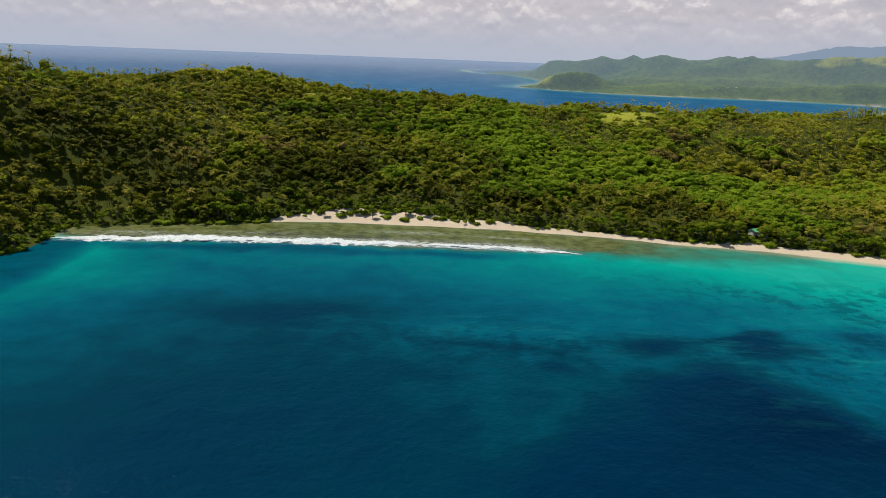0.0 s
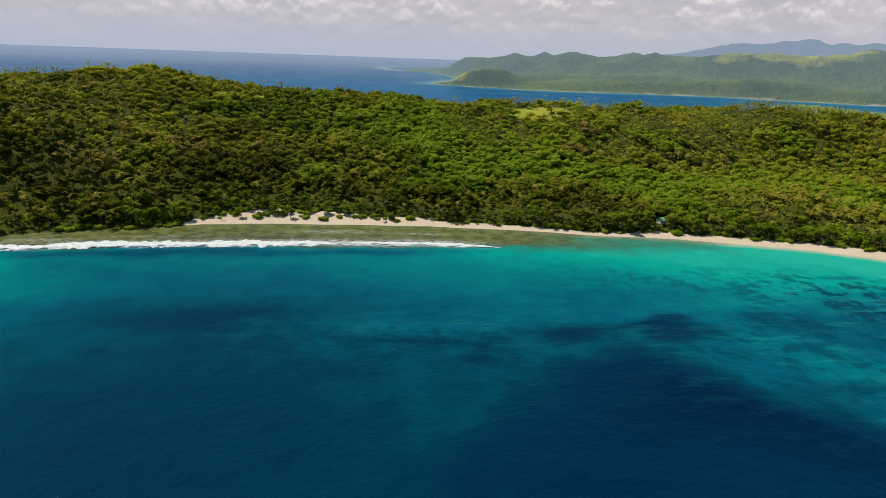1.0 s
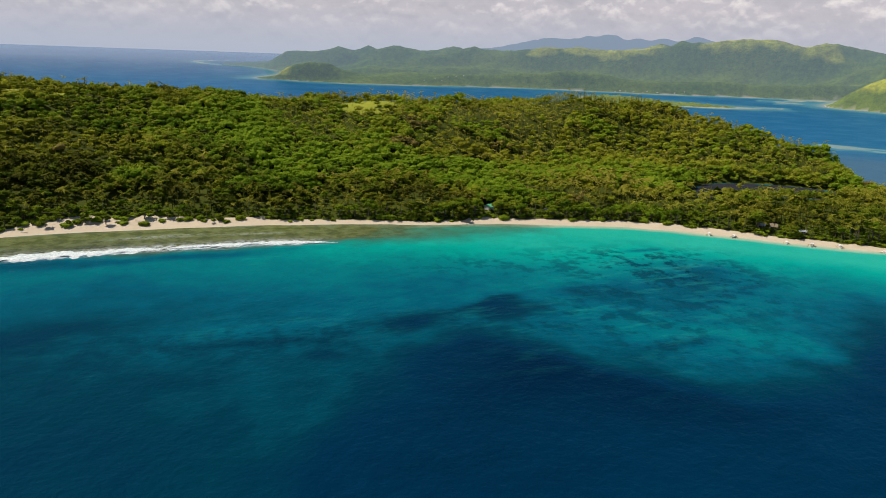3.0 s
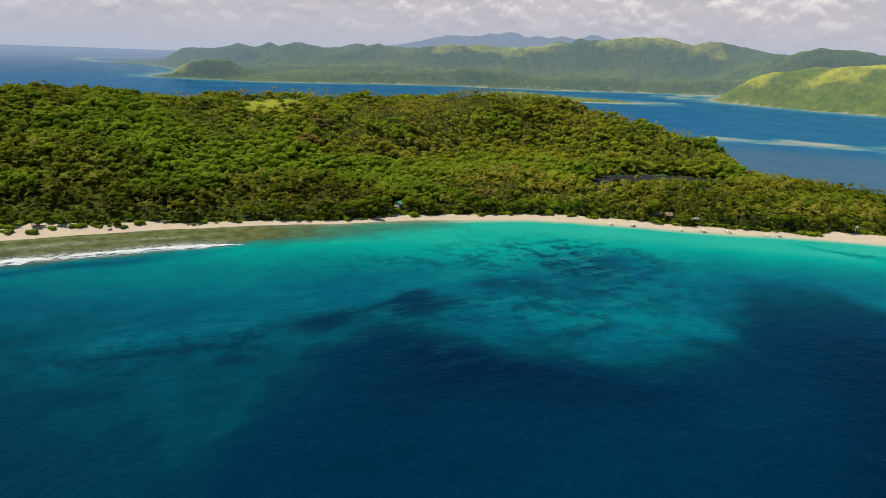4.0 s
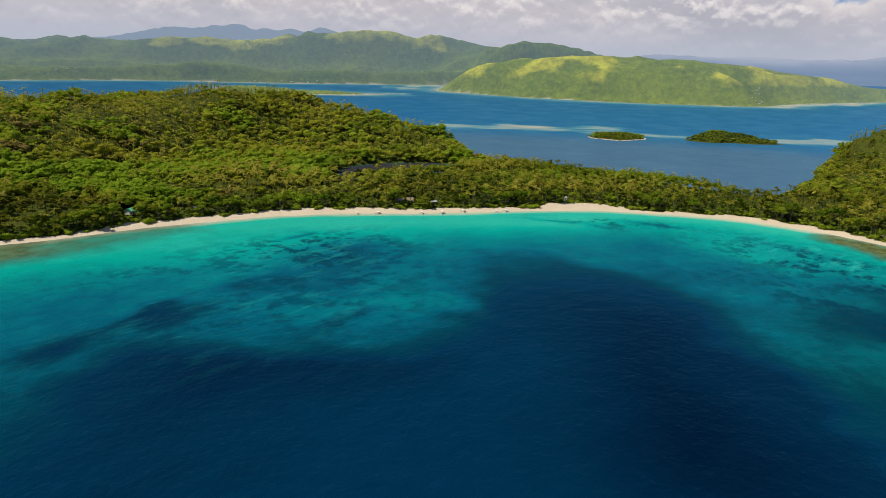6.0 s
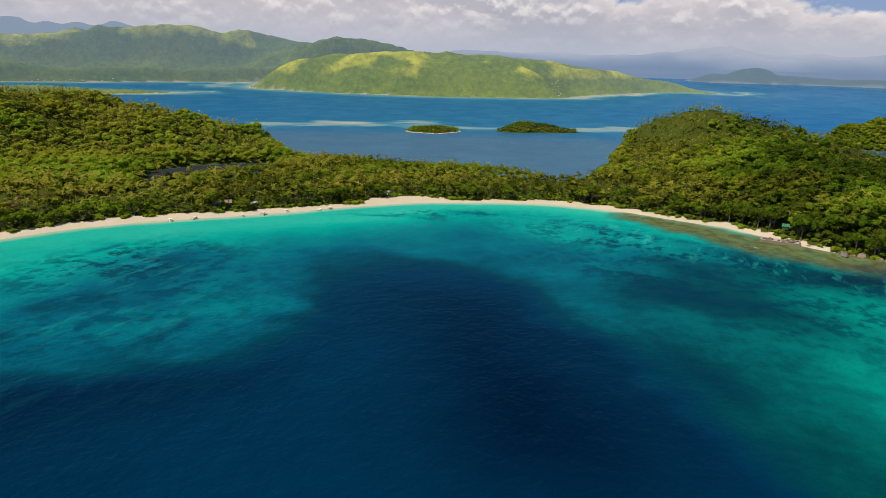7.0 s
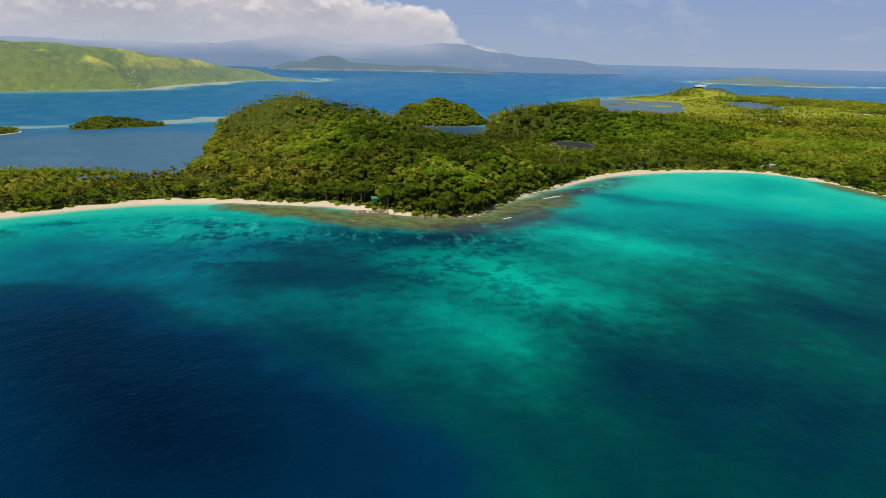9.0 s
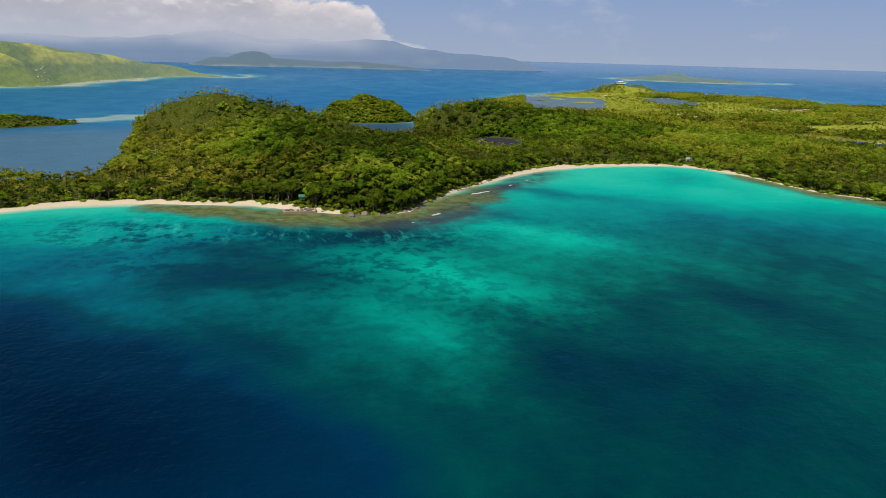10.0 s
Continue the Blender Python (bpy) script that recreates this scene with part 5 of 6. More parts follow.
def tree_thing(seed):
    r = np.random.default_rng(seed)
    root = tagged(new("beach_tree"), "spreading green broadleaf tree at the beach edge", "tree", "trees along the beach")
    s = Soup()
    s.add(*tube([(0, 0, 0), (0.1, 0.1, 2.5), (0, 0.2, 5), (0.2, 0, 7.5)], (0.38, 0.3, 0.22, 0.1), 6))
    for k in range(4):
        a = k * 1.6 + r.uniform(0, 0.8)
        s.add(*tube([(0, 0.1, 2.6 + 0.5 * k), (1.4 * math.cos(a), 1.4 * math.sin(a), 4.6 + 0.5 * k), (2.8 * math.cos(a), 2.8 * math.sin(a), 6.0 + 0.4 * k)], (0.18, 0.12, 0.05), 4))
    part("trunk", s.arrays(), BARK, root)
    v, f = crown_shape(r, 9.6, 4.6, 8, 260, 0.75).arrays()
    # crowns run from dark to pale; the darkest serve as shaded copies
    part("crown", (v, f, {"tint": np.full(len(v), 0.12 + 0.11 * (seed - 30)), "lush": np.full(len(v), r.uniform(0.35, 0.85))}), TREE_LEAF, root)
    return root


def shrub_thing(seed):
    r = np.random.default_rng(seed)
    s = Soup()
    for k in range(4):
        a, o = k * 1.9, 0.0 if k == 0 else 0.9
        c = np.array([o * math.cos(a), o * math.sin(a), 0.75 - 0.15 * (k > 0)])
        s.add(ICO_V * (1 + r.uniform(-0.25, 0.25, (12, 1))) * (1.15, 1.15, 0.85) + c, ICO_F)
        leaf_flakes(s, r, c, np.array([1.2, 1.2, 0.9]), 26, 0.4)
    v, f = s.arrays()
    me = make_mesh("beach_shrub", v, f, {"tint": np.full(len(v), r.uniform(0.45, 0.75)), "lush": np.full(len(v), r.uniform(0.4, 0.9))})
    me.materials.append(TREE_LEAF)
    return tagged(new("beach_shrub", me), "low rounded green shrub on pale sand", "shrub", "shrubs on the beach")


HILL_POND = [(1421, -120), (1463, -196), (1413, -297), (1305, -289), (1244, -211), (1268, -151)]
NOTCH = [(812, 215), (822, 182), (868, 178), (960, 186), (960, 225), (900, 255), (825, 250)]
FRONT_TREES = 420
# Patches of the woods: x, y, two half widths, turn, amount
BUSHES = [(470, 715, 95, 50, 8, 1.0), (580, 720, 50, 35, 0, 0.7), (1320, -890, 110, 70, 30, 0.8), (1060, -745, 150, 60, 60, 0.7), (695, -128, 46, 28, 30, 0.9), (779, -187, 40, 24, 30, 0.6), (915, 35, 85, 40, -10, 0.55), (860, -30, 50, 26, 40, 0.4)]
LUSH = [(900, 10, 130, 80, 0, 0.45), (1000, -60, 90, 60, 20, 0.4), (690, 310, 110, 40, -55, 0.35), (118, 730, 46, 30, 0, 1.0), (212, 752, 50, 34, 0, 1.0), (77, 812, 45, 34, 0, 0.9), (-41, 683, 46, 22, 0, 0.7), (330, 640, 60, 30, 0, 0.5), (300, 700, 50, 30, 20, 0.6),
        (1090, 10, 60, 40, 0, 0.7), (1040, -60, 60, 40, 0, 0.6), (1213, -560, 150, 110, 0, 0.7), (850, 690, 50, 40, 0, 0.8), (760, 585, 50, 24, 30, 0.7)]
BROWN = [(396, 798, 22, 15, 0, 1.0), (257, 783, 20, 15, 0, 1.0), (297, 846, 20, 15, 0, 1.0), (-239, 654, 40, 22, 0, 0.9), (-175, 730, 34, 22, 0, 0.9), (420, 850, 18, 12, 0, 0.9), (150, 660, 16, 10, 0, 0.8)]
DRY = [(800, 25, 80, 50, 0, -0.3), (750, -20, 60, 50, 0, -0.4), (960, 90, 80, 50, 0, -0.25), (1119, 65, 40, 30, 0, -0.3)]
# Cloud and slope shade painted in as darker leaf tint; negative rows lighten it.
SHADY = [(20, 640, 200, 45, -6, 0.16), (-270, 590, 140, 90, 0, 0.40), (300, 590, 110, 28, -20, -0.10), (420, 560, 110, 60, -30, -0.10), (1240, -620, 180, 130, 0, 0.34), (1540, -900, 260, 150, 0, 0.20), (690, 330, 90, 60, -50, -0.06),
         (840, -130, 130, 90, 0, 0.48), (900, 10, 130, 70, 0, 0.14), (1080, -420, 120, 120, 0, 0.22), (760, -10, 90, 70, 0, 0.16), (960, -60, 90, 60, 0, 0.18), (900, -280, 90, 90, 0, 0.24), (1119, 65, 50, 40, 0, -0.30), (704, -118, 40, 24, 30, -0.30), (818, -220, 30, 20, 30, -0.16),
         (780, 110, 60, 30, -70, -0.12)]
CLEARINGS = [(272, 562, 7.5), (267, 553, 5), (304, 558, 5.5), (322, 541, 5.5), (484, 445, 5.5), (493, 440, 5), (506, 420, 5), (649, -42, 8), (872, -598, 9), (862, -600, 7), (2950, -1600, 45), (880, -615, 9), (623, 338, 6), (615, 330, 8), (608, 322, 7)]
FIRST_PALMS, FIRST_TREES, FIRST_SHRUBS = [palm_thing(k) for k in range(5)], [tree_thing(30 + k) for k in range(5)], [shrub_thing(60 + k) for k in range(4)]
FRESH = set()


def set_down(stock, k, m):
    """The k-th of a stock at pose m; the first use moves it, later ones copy it."""
    ob = stock[k % len(stock)]
    if ob not in FRESH:
        FRESH.add(ob)
        ob.matrix_basis = m
        return ob
    return copy_thing(ob, m)


def shore_tree(is_palm, p, size, r):
    m = Matrix.Translation(p) @ Matrix.Rotation(r.uniform(0, 6.28), 4, "Z")
    # on the cape only the first two, darkest crowns: shade painted as tint
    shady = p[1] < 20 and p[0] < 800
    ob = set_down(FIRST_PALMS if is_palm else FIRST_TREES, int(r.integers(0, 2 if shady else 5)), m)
    ob.scale = (size, size, size * r.uniform(0.9, 1.15))


plant_main_island()
plant_islet("woodland_hill_islet", hill_islet_fields, (1450, 1720, -360, -110), "dense green woodland on a small hill islet", 6.0, 0.95)
plant_islet("woodland_sand_islet", islet_a_fields, (1210, 1370, 530, 680), "low green trees on a sandy islet", 6.5, 0.6)
plant_islet("woodland_mound_islet", islet_b_fields, (1340, 1520, 340, 510), "low green trees on a mounded islet", 6.5, 0.6)


def plant_thicket():
    """Dense low trees closing the lagoon side of the isthmus."""
    x, y = jitter(680, 880, 180, 620, 4.4, 43)
    d, z = main_fields(x, y)
    r = np.random.default_rng(45)
    ok = (d > 1.5) & (d < 55) & (r.uniform(size=x.shape) < 0.6) & (x > 700) & (y > 300)
    n = int(ok.sum())
    scatter("lagoon_thicket", FAR_TREES, np.stack([x[ok], y[ok], z[ok] - 0.2], 1), r.uniform(0.55, 0.95, n), np.clip(0.20 + 0.35 * fbm(x[ok], y[ok], 40, 46) + r.normal(0, 0.1, n), 0, 0.8), np.full(n, 0.5), TREE_LEAF,
            "dense green trees along the lagoon shore", "trees")


plant_thicket()


def plant_shrubs():
    x, y = jitter(-300, 900, -720, 640, 6.0, 33)
    d, z = main_fields(x, y)
    w = beach_width(x, y)
    r = np.random.default_rng(35)
    chance = np.where((d > w - 3) & (d < w + 5), 0.55, np.where((d > 9) & (d < w) & (w > 15) & (x < 60), 0.3, 0.0))
    ok = (r.uniform(size=x.shape) < chance) & (line_dist(x, y, np.array(SHORE + SHORE_EAST[:12], float)) < 60)
    for i in np.where(ok)[0][:420]:
        s = r.uniform(1.0, 2.6)
        ob = set_down(FIRST_SHRUBS, int(r.integers(0, 4)), Matrix.Translation((x[i], y[i], z[i] - 0.1)) @ Matrix.Rotation(r.uniform(0, 6.28), 4, "Z"))
        ob.scale = (s, s, s * r.uniform(0.7, 1.1))


plant_shrubs()


def plant_beach_palms():
    """Palms and trees that stand out on the open sand."""
    r = np.random.default_rng(47)
    for k in range(36):
        x, inland = -116 + 4.6 * k + r.uniform(-3, 3), r.uniform(11, 34)
        y = float(np.interp(x, [-130, -82, -33, 15, 63], [571, 576, 573, 570, 566])) + inland
        d, z = main_fields(np.array([x]), np.array([y]))
        shore_tree(k % 3 == 0, (x, y, float(z[0]) - 0.1), r.uniform(0.55, 0.95), r)


plant_beach_palms()


def plant_scrub():
    """A low thicket along the edge of the sand and under the first palms."""
    x, y = jitter(-320, 900, -740, 660, 3.6, 37)
    far = line_dist(x, y, np.array(SHORE + SHORE_EAST[:12], float))
    x, y = x[far < 75], y[far < 75]
    d, z = main_fields(x, y)
    w = beach_width(x, y) + 2.5 * fbm(x, y, 12, 38)
    ok = (d > w + 0.5) & (d < w + np.where(x > 420, 60, 26))
    for hx, hy, hr in CLEARINGS:
        ok &= np.hypot(x - hx, y - hy) > hr
    r = np.random.default_rng(39)
    ok &= r.uniform(size=x.shape) < np.where(d < w + 26, 0.5, 0.28)
    n = int(ok.sum())
    # scrub on the cape is larger, its shade painted as a darker tint
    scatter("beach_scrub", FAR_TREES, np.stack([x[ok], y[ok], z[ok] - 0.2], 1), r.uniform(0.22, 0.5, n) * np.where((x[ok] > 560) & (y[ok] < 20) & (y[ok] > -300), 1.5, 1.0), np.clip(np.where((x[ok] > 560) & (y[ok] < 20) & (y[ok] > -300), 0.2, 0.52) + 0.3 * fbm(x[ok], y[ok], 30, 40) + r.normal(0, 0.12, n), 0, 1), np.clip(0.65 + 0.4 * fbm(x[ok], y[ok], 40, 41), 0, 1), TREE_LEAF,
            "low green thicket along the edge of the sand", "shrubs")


plant_scrub()


# ---------------------------------------------------------------- small things
def solid(name, bm, mat, parent=None, label=""):
    """A bmesh as one object, under its thing if it has one."""
    me = bpy.data.meshes.new(name)
    bm.normal_update()
    bm.to_mesh(me)
    bm.free()
    me.materials.append(mat)
    ob = new(name, me)
    if parent:
        ob.parent = parent
    if label:
        ob["label"] = label
    return ob


def box(bm, x, y, z, sx, sy, sz, turn=0.0, bevel=0.0):
    m = Matrix.Translation((x, y, z)) @ Matrix.Rotation(radians(turn), 4, "Z") @ Matrix.Diagonal((sx, sy, sz, 1))
    made = bmesh.ops.create_cube(bm, size=1.0, matrix=m)
    if bevel:
        edges = list({e for v in made["verts"] for e in v.link_edges})
        bmesh.ops.bevel(bm, geom=edges, offset=bevel, segments=1, affect="EDGES")


def bar(bm, a, b, r, sides=6):
    a, b = Vector(a), Vector(b)
    m = Matrix.Translation((a + b) / 2) @ (b - a).to_track_quat("Z", "Y").to_matrix().to_4x4()
    bmesh.ops.create_cone(bm, cap_ends=True, segments=sides, radius1=r, radius2=r * 0.85, depth=(b - a).length, matrix=m)


def height_at(x, y):
    d, z = main_fields(np.array([float(x)]), np.array([float(y)]))
    return float(z[0])


WHITE_PAINT = plain("white_paint", (0.78, 0.77, 0.74), 0.5, 0.12)
BAMBOO = plain("bamboo", (0.42, 0.33, 0.18), 0.7, 0.3, 3.0)
TARP = plain("pale_tarpaulin", (0.72, 0.70, 0.66), 0.7, 0.15)
GREEN_ROOF = plain("green_sheet_roof", (0.14, 0.55, 0.27), 0.45, 0.2, 2.0)
COTTAGE_GREEN = plain("dark_green_paint", (0.02, 0.15, 0.055), 0.5, 0.25, 2.0)
GREY_ROOF = plain("grey_sheet_roof", (0.36, 0.37, 0.36), 0.5, 0.25, 2.0)
RUST_ROOF = plain("rusty_sheet_roof", (0.36, 0.22, 0.14), 0.7, 0.4, 2.0)
THATCH = plain("thatch", (0.33, 0.25, 0.15), 0.95, 0.4, 6.0)
PLANK = plain("weathered_plank", (0.30, 0.24, 0.17), 0.85, 0.35, 3.0)
PLASTER = plain("pale_plaster", (0.62, 0.57, 0.50), 0.85, 0.2)
# Near-black panels stand in for the dark inside of doors and windows.
OPENING_PANEL = plain("dark_opening", (0.03, 0.03, 0.03), 0.6, 0.3)
STONE = plain("shore_stone", (0.17, 0.13, 0.105), 0.9, 0.45, 1.2)
BROWN_STONE = plain("weathered_brown_stone", (0.27, 0.20, 0.14), 0.9, 0.4, 1.3)
PALE_STONE = plain("pale_coral_stone", (0.42, 0.36, 0.28), 0.9, 0.35, 1.5)
DRIFTWOOD = plain("driftwood", (0.36, 0.31, 0.25), 0.9, 0.3, 3.0)


def foam_material():
    m, nt, b = material("sea_foam")
    n = noise_tex(nt, 0.55, 6, 0.7)
    nt.links.new(ramp(nt, n, [(0.32, (0.20, 0.30, 0.31)), (0.48, (0.50, 0.54, 0.53)), (0.64, (0.72, 0.72, 0.69))]), b.inputs["Base Color"])
    b.inputs["Roughness"].default_value = 0.9
    bump(nt, b, n, 0.8, 0.4)
    return m


FOAM = foam_material()


def breaking_wave(name, line, width, height, seed, label):
    """A rolling white crest along a line, torn at its edges."""
    p = rounded(line, False, 2)
    step = np.linalg.norm(np.diff(p, axis=0), axis=1)
    s = np.concatenate([[0], np.cumsum(step)])
    n = max(6, int(s[-1] / 1.6))
    t = np.linspace(0, s[-1], n)
    x, y = np.interp(t, s, p[:, 0]), np.interp(t, s, p[:, 1])
    tx, ty = np.gradient(x), np.gradient(y)
    k = np.hypot(tx, ty)
    nx, ny = -ty / k, tx / k
    taper = np.clip(np.minimum(t, s[-1] - t) / (0.12 * s[-1]), 0.05, 1)
    w = width * taper * (0.8 + 0.28 * vnoise(t, t * 0, 22, seed) + 0.10 * vnoise(t, t * 0, 5, seed + 1)).clip(0.15, 2)
    sway = 1.2 * vnoise(t, t * 0 + 5, 22, seed + 2)
    rows = []
    for across, up in ((-0.5, -0.05), (-0.38, 0.5), (-0.2, 1.0), (0.05, 0.6), (0.35, 0.22), (0.7, 0.1), (1.0, -0.03)):
        rag = 0.35 * vnoise(t, t * 0 + across * 40, 2.6, seed + 3) * (abs(across) > 0.3)
        rows.append(np.stack([x + nx * (w * (across + rag) + sway), y + ny * (w * (across + rag) + sway), height * up * taper * (0.8 + 0.4 * vnoise(t, t * 0, 5, seed + 4))], -1))
    co = np.stack(rows, 1)
    me = make_mesh(name, co.reshape(-1, 3), grid_faces(n, len(rows)), flat=False)
    me.materials.append(FOAM)
    return tagged(new(name, me), label, "wave", "waves breaking on the reef")


breaking_wave("breaking_wave", [(-292, 494), (-282, 497), (-240, 496), (-201, 504), (-150, 506), (-73, 508), (-8, 510)], 13.0, 0.9, 3, "long white wave breaking along the reef edge")
breaking_wave("breaking_wave", [(-12, 510), (20, 509), (58, 507), (90, 502), (113, 498)], 7.5, 0.7, 7, "thin white wave breaking along the reef edge")
for line, w, h in (([(690, -222), (697, -236), (706, -250)], 2.6, 0.3), ([(735, -281), (740, -288)], 1.6, 0.25), ([(764, -313), (770, -319)], 1.4, 0.25),
                   ([(596, -157), (604, -168)], 2.2, 0.3), ([(571, -133), (570, -137)], 1.2, 0.2), ([(597, -18), (595, -23)], 1.3, 0.2),
                   ([(607, -122), (612, -138), (630, -151), (646, -158)], 1.6, 0.25)):
    breaking_wave("breaking_wave", line, w, h, int(line[0][0]), "short white wave breaking on the shallow reef")


def outrigger_boat():
    root = tagged(new("outrigger_boat"), "white wooden outrigger boat drawn up at the waterline", "boat", "boats along the beach")
    stations = [(-3.6, 0.06, 0.75, 0.55), (-2.8, 0.30, 0.62, 0.15), (-1.4, 0.44, 0.58, 0.0), (0, 0.48, 0.56, 0.0), (1.4, 0.44, 0.60, 0.0), (2.8, 0.28, 0.72, 0.15), (3.8, 0.04, 0.95, 0.6)]
    bm = bmesh.new()
    rings = []
    for x, w, top, keel in stations:
        rings.append([bm.verts.new(p) for p in ((x, -w, top), (x, -w * 0.8, keel + 0.2), (x, 0, keel), (x, w * 0.8, keel + 0.2), (x, w, top), (x, w * 0.8, top - 0.03), (x, 0, keel + 0.14), (x, -w * 0.8, top - 0.03))])
    for a, b in zip(rings, rings[1:]):
        for k in range(8):
            bm.faces.new((a[k], a[(k + 1) % 8], b[(k + 1) % 8], b[k]))
    bm.faces.new(rings[0]), bm.faces.new(rings[-1][::-1])
    bmesh.ops.recalc_face_normals(bm, faces=bm.faces)
    solid("hull", bm, WHITE_PAINT, root)
    for side in (-1, 1):
        bm = bmesh.new()
        bar(bm, (-2.6, side * 2.1, 0.18), (0.2, side * 2.15, 0.12), 0.09)
        bar(bm, (0.2, side * 2.15, 0.12), (2.7, side * 2.05, 0.3), 0.09)
        solid("outrigger", bm, BAMBOO, root, "bamboo outrigger float")
    for x in (-1.5, 0.0, 1.5):
        bm = bmesh.new()
        bar(bm, (x, -2.15, 0.2), (x, -0.5, 0.72), 0.05)
        bar(bm, (x, -0.5, 0.72), (x, 0.5, 0.72), 0.05)
        bar(bm, (x, 0.5, 0.72), (x, 2.15, 0.2), 0.05)
        solid("cross_beam", bm, BAMBOO, root)
    bm = bmesh.new()
    for k in range(5):
        a = -0.7 + 0.35 * k
        box(bm, 0, a, 1.75 - 0.25 * a * a, 2.6, 0.37, 0.04)
    solid("canopy", bm, TARP, root, "pale cloth canopy")
    for x in (-1.1, 1.1):
        for y in (-0.42, 0.42):
            bm = bmesh.new()
            bar(bm, (x, y, 0.5), (x, y, 1.7), 0.03)
            solid("post", bm, BAMBOO, root)
    return root


def place_boats():
    first = None
    for n, (x, y, yaw, s) in enumerate(((428, 447, 62, 0.95), (444, 435, 20, 1.0), (474, 407, 50, 0.9), (489, 395, 35, 1.1), (509, 385, 58, 0.95), (531, 362, 80, 0.85), (541, 358, 25, 0.95))):
        m = Matrix.Translation((x - 1.5, y - 1.5, max(0.0, height_at(x - 1.5, y - 1.5)) + 0.02)) @ Matrix.Rotation(radians(yaw), 4, "Z")
        if first is None:
            first = outrigger_boat()
            first.matrix_basis = m
            ob = first
        else:
            ob = copy_thing(first, m)
        ob.scale = (1.3 * s, 1.3 * s, 1.3 * s)
    for x, y, yaw, z in ((824, 538, 140, 0.0), (628, 322, 10, 0.02)):
        ob = copy_thing(first, Matrix.Translation((x, y, z)) @ Matrix.Rotation(radians(yaw), 4, "Z"))
        tagged(ob, "white outrigger boat afloat on still water")


place_boats()


def house(name, x, y, z, turn, w, d, h, roof_mat, wall_mat, label, rise=1.4, stilt=0.0, hip=False):
    """A small gabled house: solid walls with dark panels for door and windows, posts, and an overhanging roof."""
    root = tagged(new(name), label, "house", "houses behind the beach")
    base = stilt
    for side in (-1, 1):
        bm = bmesh.new()
        box(bm, 0, side * (d / 2 - 0.08), base + h / 2, w, 0.16, h)
        solid("wall", bm, wall_mat, root)
        bm = bmesh.new()
        box(bm, side * (w / 2 - 0.08), 0, base + h / 2, 0.16, d - 0.34, h)
        v = [bm.verts.new((side * (w / 2 - 0.08), yy, zz)) for yy, zz in ((-d / 2 + 0.2, base + h + 0.003), (d / 2 - 0.2, base + h + 0.003), (0, base + h + rise * 0.82))]
        bm.faces.new(v)
        solid("wall", bm, wall_mat, root)
    over = 0.7
    for side in (-1, 1):
        bm = bmesh.new()
        eave, ridge = (side * (d / 2 + over), base + h - rise * over / (d / 2) * 0.8), (side * 0.02, base + h + rise)
        inset = w * 0.22 if hip else 0.0
        pts = []
        for lift in (0.0, 0.14):
            pts += [(-w / 2 - over, eave[0], eave[1] + lift), (w / 2 + over, eave[0], eave[1] + lift), (w / 2 + over - inset, ridge[0], ridge[1] + lift), (-w / 2 - over + inset, ridge[0], ridge[1] + lift)]
        v = [bm.verts.new(p) for p in pts]
        for f in ((0, 1, 2, 3), (4, 5, 6, 7), (0, 1, 5, 4), (1, 2, 6, 5), (2, 3, 7, 6), (3, 0, 4, 7)):
            bm.faces.new([v[k] for k in f])
        bmesh.ops.recalc_face_normals(bm, faces=bm.faces)
        roof = solid("roof", bm, roof_mat, root)
        for k in range(int(w / 1.1)):
            bm = bmesh.new()
            px = -w / 2 + 0.5 + k * 1.1
            if abs(px) < w / 2 + over - inset:
                bar(bm, (px, eave[0], eave[1] + 0.16), (px, ridge[0], ridge[1] + 0.16), 0.05, 4)
                solid("roof_rib", bm, roof_mat, root)
            else:
                bm.free()
    bm = bmesh.new()
    bar(bm, (-w / 2 - 0.5, 0, base + h + rise + 0.15), (w / 2 + 0.5, 0, base + h + rise + 0.15), 0.13, 6)
    solid("ridge_cap", bm, roof_mat, root)
    for side in (-1, 1):
        bm = bmesh.new()
        box(bm, -w * 0.12, side * (d / 2 + 0.01), base + 1.0, 0.9, 0.06, 2.0)
        solid("door", bm, OPENING_PANEL, root)
        for k in (-0.34, 0.26):
            bm = bmesh.new()
            box(bm, w * k, side * (d / 2 + 0.01), base + 1.5, 1.0, 0.06, 0.9)
            window = solid("window", bm, OPENING_PANEL, root)
            bm = bmesh.new()
            box(bm, w * k, side * (d / 2 + 0.06), base + 1.02, 1.25, 0.14, 0.07)
            box(bm, w * k, side * (d / 2 + 0.05), base + 1.98, 1.25, 0.10, 0.07)
            solid("window_frame", bm, PLANK, window)
    for px in (-w / 2 + 0.15, w / 2 - 0.15):
        for py in (-d / 2 + 0.15, d / 2 - 0.15):
            bm = bmesh.new()
            bar(bm, (px, py, -0.4), (px, py, base + h * 0.9), 0.11)
            solid("post", bm, PLANK, root)
    root.matrix_basis = Matrix.Translation((x, y, z)) @ Matrix.Rotation(radians(turn), 4, "Z")
    return root


